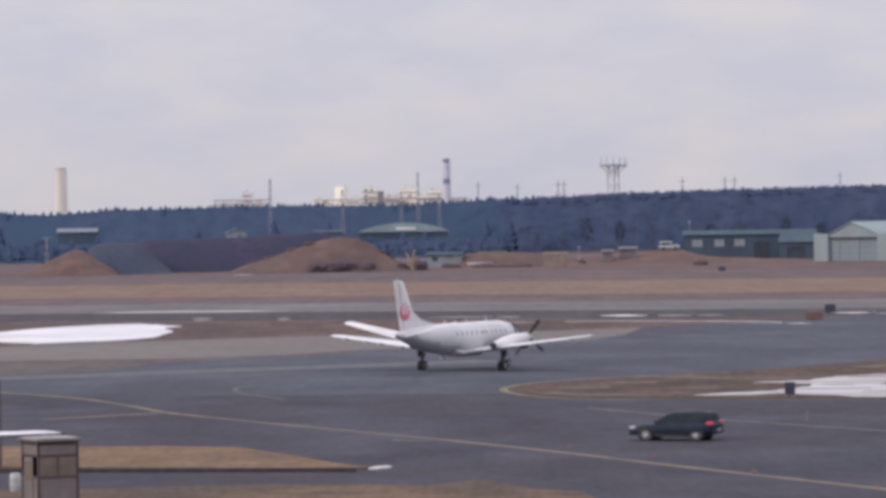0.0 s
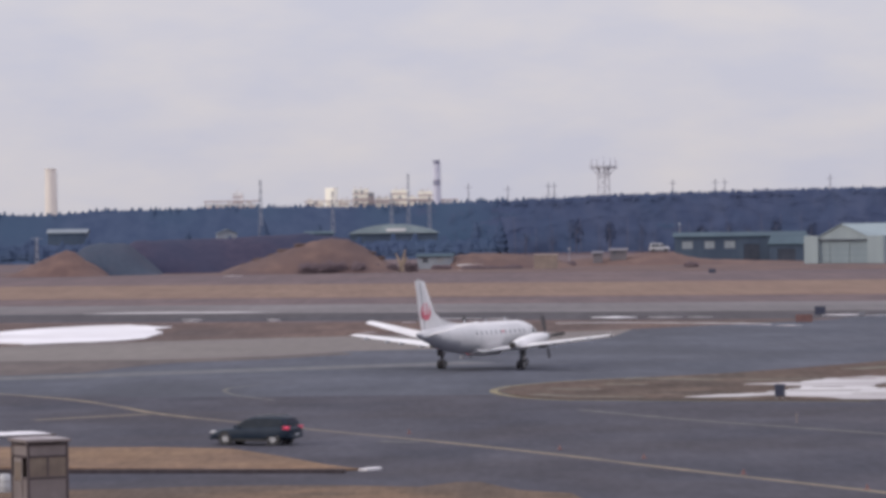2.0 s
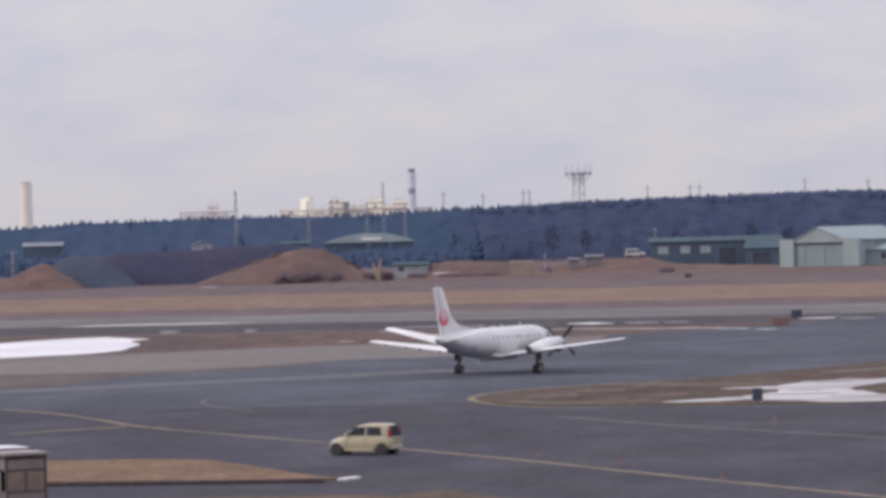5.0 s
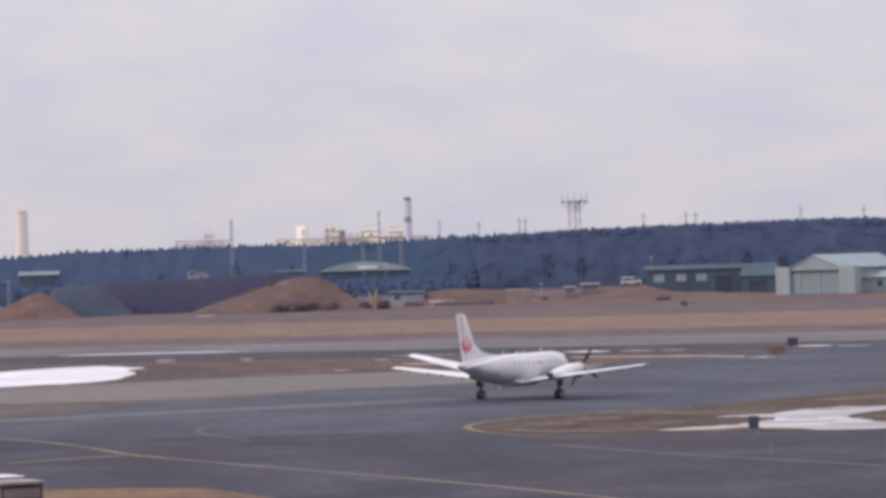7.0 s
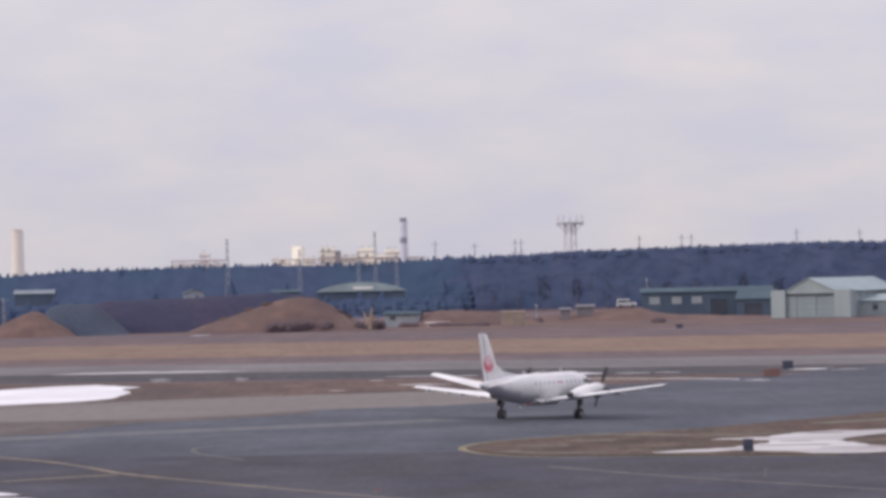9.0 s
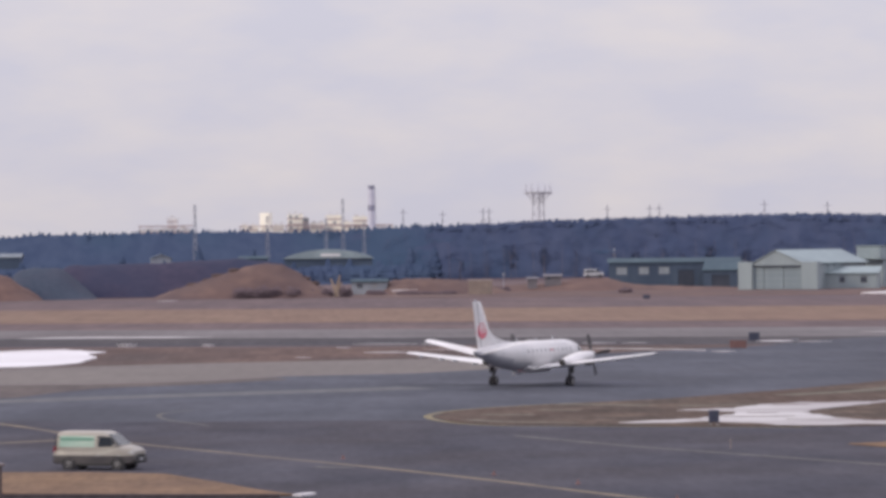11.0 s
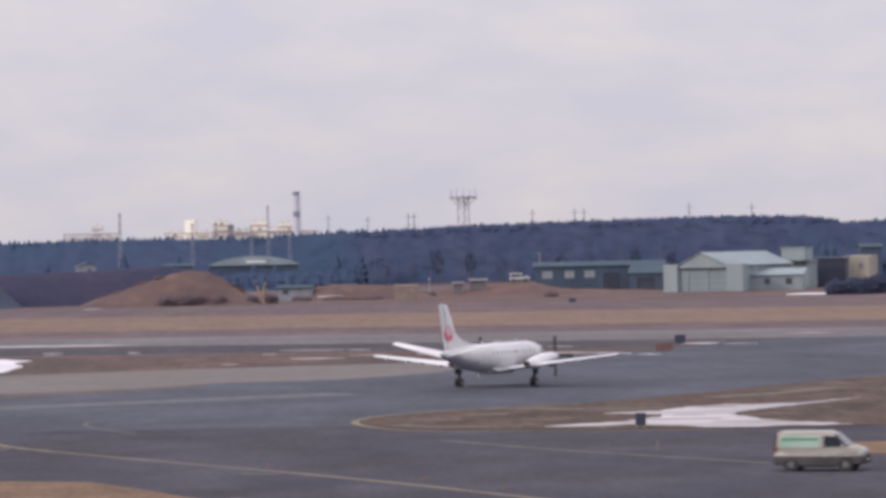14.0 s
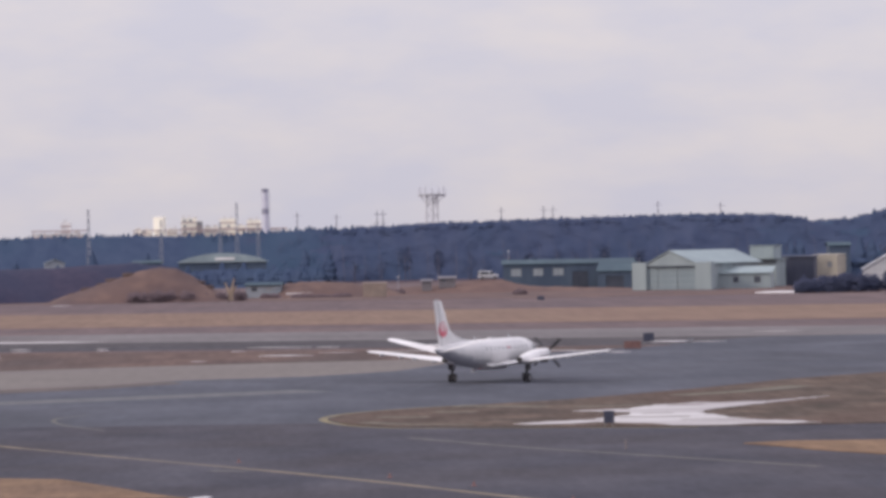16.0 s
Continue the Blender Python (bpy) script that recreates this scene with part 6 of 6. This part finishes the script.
# ---------------------------------------------------------------- masts, chimneys, works on the skyline
def mast(name, label, x, y, h, w=0.5, arms=0, mat="mast_steel"):
    t = thing(name, label, "mast", pose(x, y, 0), "masts on the skyline")
    for sx, sy in ((-1, -1), (1, -1), (1, 1), (-1, 1)):
        bm = B()
        tube(bm, (sx * w, sy * w, 0), (sx * w * 0.35, sy * w * 0.35, h), 0.10, 0.07, 5)
        part("leg", bm, M[mat], t)
    bm = B()
    k = max(4, int(h / 2.5))
    for i in range(k):
        z0, z1 = h * i / k, h * (i + 1) / k
        a, b = w * (1 - 0.65 * i / k), w * (1 - 0.65 * (i + 1) / k)
        for s in (-1, 1):
            tube(bm, (-s * a, -a, z0), (s * b, -b, z1), 0.07, n=4)
            tube(bm, (-s * a, a, z0), (s * b, b, z1), 0.07, n=4)
    part("bracing", bm, M[mat], t)
    for j in range(arms):
        bm = B()
        tube(bm, (-1.6, 0, h * (0.94 - 0.13 * j)), (1.6, 0, h * (0.94 - 0.13 * j)), 0.09, n=5)
        part("cross_arm", bm, M[mat], t)
    return t


for x, h in ((-55.3, 25.4), (-7.8, 26.8), (-32.1, 21.6), (-13.2, 20.5), (-1.0, 19.5)):
    mast("lattice_mast", "pale steel lattice mast before the pines", x, 1272, h, 0.75, 0)
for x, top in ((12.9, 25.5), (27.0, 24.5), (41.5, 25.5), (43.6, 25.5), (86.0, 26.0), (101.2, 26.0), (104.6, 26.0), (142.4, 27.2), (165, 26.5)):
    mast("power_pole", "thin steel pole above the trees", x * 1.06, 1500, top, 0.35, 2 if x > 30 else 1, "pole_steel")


mast("lattice_mast", "short pale lattice mast behind the soil heaps", -110.2, 1100, 8.4, 0.5, 1)


def pole_lamp(name, label, x, y, z, h, head):
    t = thing(name, label, "lamp" if head else "post", pose(x, y, z))
    bm = B()
    tube(bm, (0, 0, -0.1), (0, 0, h), 0.11, 0.08, 8)
    part("pole", bm, M["pole_steel"], t)
    bm = B()
    box(bm, -0.26, -0.2, h, 0.26, 0.2, h + 0.32, 0.06)
    part("lamp_head" if head else "cap", bm, M["belly"], t, "white lamp head" if head else "white cap")


pole_lamp("yard_lamp", "thin yard lamp with a white head behind the shed", 63.2, 1013, 0, 9.6, True)
pole_lamp("marker_post", "short pale marker post with a white cap", 32.9, 958, 0.6, 3.4, False)


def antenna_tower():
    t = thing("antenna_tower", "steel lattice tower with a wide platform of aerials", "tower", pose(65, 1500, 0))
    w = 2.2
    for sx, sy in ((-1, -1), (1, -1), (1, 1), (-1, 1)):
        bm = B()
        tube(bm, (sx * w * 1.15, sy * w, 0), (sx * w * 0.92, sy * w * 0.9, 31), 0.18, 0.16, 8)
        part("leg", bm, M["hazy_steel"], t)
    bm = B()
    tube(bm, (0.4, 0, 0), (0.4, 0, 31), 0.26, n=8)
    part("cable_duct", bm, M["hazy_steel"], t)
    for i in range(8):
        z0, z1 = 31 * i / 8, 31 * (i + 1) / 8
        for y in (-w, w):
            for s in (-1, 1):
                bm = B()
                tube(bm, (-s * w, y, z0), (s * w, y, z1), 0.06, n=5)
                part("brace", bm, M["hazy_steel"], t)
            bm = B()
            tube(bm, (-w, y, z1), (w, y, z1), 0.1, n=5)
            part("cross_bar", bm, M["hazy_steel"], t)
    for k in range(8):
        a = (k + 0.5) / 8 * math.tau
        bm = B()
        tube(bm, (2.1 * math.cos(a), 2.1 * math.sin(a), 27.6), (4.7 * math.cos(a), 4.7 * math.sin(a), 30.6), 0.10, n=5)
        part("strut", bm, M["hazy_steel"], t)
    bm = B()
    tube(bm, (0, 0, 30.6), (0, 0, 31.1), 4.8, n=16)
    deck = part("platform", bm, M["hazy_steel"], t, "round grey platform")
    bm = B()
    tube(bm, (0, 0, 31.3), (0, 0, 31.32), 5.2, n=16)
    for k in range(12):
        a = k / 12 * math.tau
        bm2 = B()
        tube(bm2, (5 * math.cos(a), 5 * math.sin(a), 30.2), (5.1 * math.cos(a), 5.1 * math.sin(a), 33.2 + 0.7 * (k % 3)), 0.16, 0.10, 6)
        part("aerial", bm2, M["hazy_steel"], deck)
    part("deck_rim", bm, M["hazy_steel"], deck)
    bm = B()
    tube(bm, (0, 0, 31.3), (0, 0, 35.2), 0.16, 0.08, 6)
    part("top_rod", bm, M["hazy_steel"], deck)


antenna_tower()


def chimney(name, label, x, y, h, r0, r1, bands, ladder=True):
    t = thing(name, label, "chimney", pose(x, y, 0))
    z = 0.0
    for f, mat in bands:
        z1 = h * f
        bm = B()
        tube(bm, (0, 0, z), (0, 0, z1), r0 + (r1 - r0) * z / h, r0 + (r1 - r0) * z1 / h, 20)
        part("shaft", bm, mat, t, smooth=True)
        z = z1
    bm = B()
    tube(bm, (0, 0, h - 0.8), (0, 0, h), r1 * 1.12, n=20)
    part("rim", bm, bands[-1][1], t)
    bm = B()
    box(bm, r0 * 0.95, -0.3, 2, r0 * 0.95 + 0.3, 0.3, h * 0.97)
    part("ladder", bm, M["hazy_steel"], t)


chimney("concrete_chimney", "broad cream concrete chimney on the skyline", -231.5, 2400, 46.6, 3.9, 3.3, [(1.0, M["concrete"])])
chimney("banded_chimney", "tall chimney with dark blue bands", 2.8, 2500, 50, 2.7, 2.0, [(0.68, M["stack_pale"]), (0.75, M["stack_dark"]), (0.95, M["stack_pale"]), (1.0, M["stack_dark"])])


def works_block(x0, x1, z1, y, d, mat, seed, label, stack=0, turn=0):
    """One block of the works: body, storey bands, openings, plant on the roof."""
    rnd = random.Random(seed)
    t = thing("works_building", label, "factory", pose(x0, y, 0, 0, 0, turn), "works on the skyline")
    w = x1 - x0
    bm = B()
    box(bm, 0, 0, 0, w, d, z1)
    part("wall", bm, mat, t)
    for k in range(0 if turn else 3):
        bm = B()
        z = z1 - 3.2 - k * 3.6
        box(bm, -0.15, -0.25, z, w + 0.15, 0.02, z + 0.75)
        part("ledge", bm, M["rust"], t)
        for i in range(max(1, int(w / 4))):
            if rnd.random() < 0.35:
                bm = B()
                xx = 1.0 + i * 4 + rnd.uniform(-0.5, 0.5)
                if xx + 1.8 < w:
                    box(bm, xx, -0.08, z + 0.9, xx + 1.8, 0.02, z + 2.5)
                    part("window", bm, M["far_white"], t)
    for k in range(stack):
        bm = B()
        xx = w * (k + 0.5) / stack + rnd.uniform(-0.6, 0.6)
        hh = rnd.uniform(0.5, 1.6)
        if rnd.random() < 0.6:
            box(bm, xx - 1.5, 1, z1, xx + 1.5, 4, z1 + hh * 0.9)
        else:
            tube(bm, (xx, 2, z1), (xx, 2, z1 + hh + 0.8), 0.45, n=10)
        part("roof_plant", bm, M["dull_plant"], t)


for i, (x0, x1, z1, mat, lab, st) in enumerate((
        (-150, -116, 24.8, "offwhite", "long low pale works building", 3), (-131.5, -125, 32.0, "offwhite", "pale works tower block", 1),
        (-83, -72, 26.4, "sunlit", "low cream works building", 2), (-70.6, -62.6, 34.4, "sunlit", "tall sunlit white works block", 0),
        (-62, -55, 26.4, "sunlit", "low cream works building", 2), (-52.6, -42.4, 33.2, "cream", "tall cream works block", 3), (-42.2, -38.4, 30.6, "greywall", "grey works block", 1),
        (-37.6, -28, 27.2, "cream", "low cream works building", 2), (-27.2, -16.6, 32.6, "cream", "tall cream works block", 2), (-16.2, -10.2, 27.8, "cream", "low cream works block", 1),
        (-9.5, 0, 31.4, "cream", "tall cream works block", 2), (0.3, 18, 24.8, "offwhite", "long low works building", 4))):
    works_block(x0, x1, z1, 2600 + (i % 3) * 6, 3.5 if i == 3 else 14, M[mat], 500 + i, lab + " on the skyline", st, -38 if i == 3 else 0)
for x0, x1, z in ((-150, -114, 26.4), (-84, 17, 25.6)):
    bridge = thing("pipe_bridge", "long rusty pipe bridge before the works", "pipe", pose(x0, 2596, 0))
    bm = B()
    tube(bm, (0, 0, z), (x1 - x0, 0, z), 0.40, n=8)
    part("pipe", bm, M["rust"], bridge)
    for k in range(int((x1 - x0) / 7.5) + 1):
        bm = B()
        tube(bm, (1 + k * 7.5, 0, 0), (1 + k * 7.5, 0, z), 0.25, n=6)
        part("post", bm, M["rust"], bridge)


# ---------------------------------------------------------------- the gate booth
M["roof_slush"] = surface("grey_mauve_roof_slush", (0.20, 0.178, 0.188), (0.28, 0.25, 0.262), 1.2, rough=0.8, c3=(0.36, 0.34, 0.35), big=0.5)


def booth():
    s, h = 1.74, 2.62
    t = thing("gate_booth", "small mauve-grey steel booth with a snowy flat roof", "booth", pose(-15.98, 154.6, 0.12, 0, 0, 27.5))
    bm = B()
    box(bm, 0.05, 0.05, 0, s - 0.05, s - 0.05, 0.22)
    part("plinth", bm, M["booth_frame"], t)
    for x, y in ((0, 0), (s - 0.1, 0), (0, s - 0.1), (s - 0.1, s - 0.1)):
        bm = B()
        box(bm, x, y, 0, x + 0.1, y + 0.1, h, 0.012)
        part("corner_post", bm, M["booth_frame"], t)
    for side in range(4):
        m = Matrix.Translation((s / 2, s / 2, 0)) @ Matrix.Rotation(side * math.pi / 2, 4, "Z") @ Matrix.Translation((-s / 2, -s / 2, 0))
        for z in (0.22, 1.22, 2.06, h - 0.1):
            bm = B()
            box(bm, 0.1, 0.005, z - 0.04, s - 0.1, 0.085, z + 0.05, 0.008, m)
            part("rail", bm, M["booth_frame"], t)
        bm = B()
        box(bm, 0.1, 0.03, 0.27, s - 0.1, 0.06, 1.18, 0, m)
        part("lower_panel", bm, M["booth"], t)
        bm = B()
        box(bm, 0.1, 0.03, 2.11, s - 0.1, 0.06, h - 0.1, 0, m)
        part("upper_panel", bm, M["booth"], t)
        if side == 3:
            bm = B()
            box(bm, 0.3, -0.01, 0.25, 1.2, 0.03, 2.0, 0.01, m)
            door = part("door", bm, M["booth"], t)
            bm = B()
            box(bm, 0.42, -0.025, 1.1, 1.08, 0.0, 1.85, 0.005, m)
            part("door_pane", bm, M["booth_pane"], door)
            bm = B()
            box(bm, 1.05, -0.06, 0.98, 1.15, -0.01, 1.03, 0.005, m)
            part("door_handle", bm, M["steel"], door)
        else:
            for x0, x1 in ((0.1, s / 2 - 0.035), (s / 2 + 0.035, s - 0.1)):
                bm = B()
                box(bm, x0, 0.035, 1.27, x1, 0.05, 2.02, 0, m)
                part("pane", bm, M["booth_pane"], t)
            bm = B()
            box(bm, s / 2 - 0.035, 0.01, 1.27, s / 2 + 0.035, 0.08, 2.02, 0.005, m)
            part("mullion", bm, M["booth_frame"], t)
    bm = B()
    box(bm, -0.10, -0.12, h, s + 0.08, s + 0.10, h + 0.12, 0.02)
    part("roof", bm, M["booth"], t)
    bm = B()
    box(bm, -2.3, s + 0.14, h + 0.14, s + 0.25, s + 2.0, h + 0.22, 0.02)
    canopy = part("canopy", bm, M["booth_frame"], t, "flat canopy behind the booth")
    for x in (-2.2, -0.3):
        bm = B()
        tube(bm, (x, s + 1.9, -0.02), (x, s + 1.9, h + 0.15), 0.05, n=8)
        part("canopy_post", bm, M["booth_frame"], canopy)

    def cover(x0, y0, x1, y1, z, mat, parent, label):
        bm = B()
        bmesh.ops.create_grid(bm, x_segments=14, y_segments=12, size=0.5)
        for v in bm.verts:
            e = max(abs(v.co.x), abs(v.co.y)) * 2
            lift = (0.05 + 0.03 * noise.noise(v.co * 6)) * max(0.0, 1 - e ** 6) + (0.004 if e < 1 else -0.01)
            v.co = Vector(((x0 + x1) / 2 + v.co.x * (x1 - x0), (y0 + y1) / 2 + v.co.y * (y1 - y0), z + lift))
        part("snow_cover", bm, mat, parent, label, smooth=True)

    cover(-0.08, -0.10, s + 0.06, s + 0.08, h + 0.12, M["roof_slush"], t, "layer of grey slush on the roof")
    cover(-2.28, s + 0.16, s + 0.23, s + 1.98, h + 0.22, M["snow"], canopy, "layer of white snow on the canopy")


booth()


def drum(x, y):
    t = thing("plastic_drum", "white plastic drum beside the booth", "drum", pose(x, y, 0.12))
    bm = B()
    loft(bm, [[(0.8 * r * math.cos(i / 18 * math.tau), 0.8 * r * math.sin(i / 18 * math.tau), 0.8 * z) for i in range(18)]
              for z, r in ((0.0, 0.27), (0.04, 0.29), (0.30, 0.29), (0.33, 0.30), (0.36, 0.29), (0.62, 0.29), (0.65, 0.30), (0.68, 0.29), (0.90, 0.28), (0.93, 0.26))])
    part("barrel", bm, M["belly"], t, smooth=True)
    bm = B()
    tube(bm, (0, 0, 0.744), (0, 0, 0.776), 0.176, n=16)
    part("lid", bm, M["belly"], t)


drum(-18.0, 165.0)
bm = B()
tube(bm, (0, 0, 0), (0, 0, 4.1), 0.07, 0.06, 10)
tube(bm, (0, 0, 0), (0, 0, 0.12), 0.16, n=10)
tagged(part("lamp_post", bm, M["booth_frame"], at=pose(-20.35, 180.5, 0.10)), "dark steel post at the grass strip", "post")


# ---------------------------------------------------------------- signs, marks and lights on the field
def field_sign(name, label, x, y, w, h, mat, turn=0, z=0.05, d=0.3):
    t = thing(name, label, "sign", pose(x, y, z, 0, 0, turn))
    bm = B()
    box(bm, -w / 2, -d / 2, 0.14, w / 2, d / 2, h, 0.03)
    part("case", bm, mat, t)
    for s in (-1, 1):
        bm = B()
        tube(bm, (s * w * 0.35, 0, -0.02), (s * w * 0.35, 0, 0.15), 0.04, n=8)
        tube(bm, (s * w * 0.35, 0, -0.02), (s * w * 0.35, 0, 0.02), 0.09, n=8)
        part("foot", bm, M["steel"], t)
    bm = B()
    box(bm, -w / 2 - 0.02, -d / 2 - 0.02, h - 0.05, w / 2 + 0.02, d / 2 + 0.02, h + 0.02, 0.015)
    part("cap", bm, mat, t)


field_sign("taxiway_sign", "dark back of a taxiway sign on the grass island", 21.0, 240.9, 0.62, 0.86, M["sign_dark"], -8, 0.10, 0.35)
field_sign("taxiway_sign", "dark back of a runway sign", 43.2, 442.4, 1.2, 1.05, M["sign_dark"], -6, 0.03)
field_sign("taxiway_sign", "faded red taxiway sign", 38.6, 412.5, 1.75, 0.92, M["sign_red"], -10, 0.03)
field_sign("equipment_box", "small grey equipment box by the runway", 47.0, 434.5, 0.62, 0.5, M["greywall"], 0, 0.04)
field_sign("equipment_box", "dark equipment box on the far grass", 55.8, 792, 1.4, 0.9, M["navy_wall"], 0, 0.03)


def edge_cone(x, y):
    t = thing("marker_cone", "small faded orange-red marker cone on the apron", "cone", pose(x, y, 0.04), "marker cones on the apron")
    bm = B()
    box(bm, -0.14, -0.14, 0, 0.14, 0.14, 0.03, 0.008)
    part("base", bm, M["cone_red"], t)
    bm = B()
    tube(bm, (0, 0, 0.03), (0, 0, 0.22), 0.08, 0.03, 12)
    part("cone", bm, M["cone_red"], t)
    return t


first = edge_cone(-1.4, 208)
for x, y in ((6.0, 191.6), (9.65, 183.5), (13.3, 171.2), (17.5, 160.6)):
    copy_thing(first, pose(x, y, 0.04))
bm = B()
tube(bm, (0, 0, 0), (0, 0, 0.42), 0.05, 0.04, 8)
tube(bm, (0, 0, 0.40), (0, 0, 0.5), 0.08, 0.06, 10)
tagged(part("edge_light", bm, M["booth"], at=pose(19.5, 213.4, 0.04)), "small grey edge light on the apron", "light")


# ---------------------------------------------------------------- what moves
def motions():
    # the aircraft rolls away along the taxiway
    heading, slope = 28.3, 1.775
    track = [(0, 1.28), (2, 3.50), (4, 5.56), (6, 7.59), (8, 9.66), (10, 11.79), (12, 14.00), (14, 16.23), (16, 18.43)]
    walk(PLANE, [(t, pose(x, 293.7 + (x - 1.9) * slope, 0.04, 0, 0, -heading)) for t, x in track])
    # the blades' turn at every half second, from a quarter turn's symmetry; between them they spin on evenly
    phase = [38, 72, 5, 40, 80, 26, 78, 42, 72, 12, 42, 72, 5, 68, 32, 0, 52, 80, 20, 50, 80, 25, 78, 45, 0, 50, 2, 44, 0, 10, 50, 8, 48]
    turns = [float(phase[0])]
    for a in phase[1:]:
        turns.append(turns[-1] + 225 + (a - (turns[-1] + 225)) % 90)
    for prop in SPIN:
        x = prop.location.x
        walk(prop, [(k * 0.1, pose(x, 4.12, 2.33, 0, float(np.interp(k * 0.1, [i * 0.5 for i in range(33)], turns)), 0)) for k in range(161)])
    for hub, r in ROLL:
        x, y = hub.location.x, hub.location.y
        walk(hub, [(k * 0.2, pose(x, y, r, -math.degrees(2.19 * k * 0.2 / r), 0, 0)) for k in range(81)])
    # each beacon's hood swings round once for a flash
    for hood, flashes in zip(FLASH, ((6.0, 12.2), (2.5,))):
        turn, rows = 476.5, [(0, pose(0, 0, 0, 0, 0, 476.5))]
        for t in flashes:
            rows += [(t - 0.12 + 0.04 * k, pose(0, 0, 0, 0, 0, turn - 60 * k)) for k in range(7)]
            turn -= 360
        walk(hood, rows + [(16, pose(0, 0, 0, 0, 0, turn))])
    # two cars drive to the one side, the van to the other
    suv = [(0, 11.47, 196.8), (1, 1.34, 198.6), (2, -9.05, 199.6), (3, -19.60, 200.3), (4, -30.1, 201.2), (16, -152.8, 212)]
    kei = [(0, 49.0, 190.4), (3, 18.14, 194.6), (3.5, 13.0, 195.3), (6, -12.72, 198.7), (6.5, -17.87, 199.5), (8, -33.3, 201.9), (16, -115.6, 214)]
    van = [(0, -159.7, 233.6), (10.5, -20.1, 200.9), (11, -13.7, 201.2), (11.5, -7.2, 201.1), (12, -0.7, 200.4), (12.5, 5.9, 198.9), (13, 12.55, 197.2),
           (13.5, 19.1, 195.0), (14, 25.58, 192.0), (16, 51.6, 182)]
    for car, wheels, track, turn in ((SUV, SUV_WHEELS, suv, 90 - 22), (KEI, KEI_WHEELS, kei, 90 - 22), (VAN, VAN_WHEELS, van, -90 - 21)):
        walk(car, [(t, pose(x, y, 0.045, 0, 0, turn)) for t, x, y in track])
        speed = math.dist(track[0][1:], track[-1][1:]) / 16
        for hub, r in wheels:
            x, y = hub.location.x, hub.location.y
            walk(hub, [(k / 30, pose(x, y, r, -math.degrees(speed * k / 30 / r), 0, 0)) for k in range(481)])


motions()
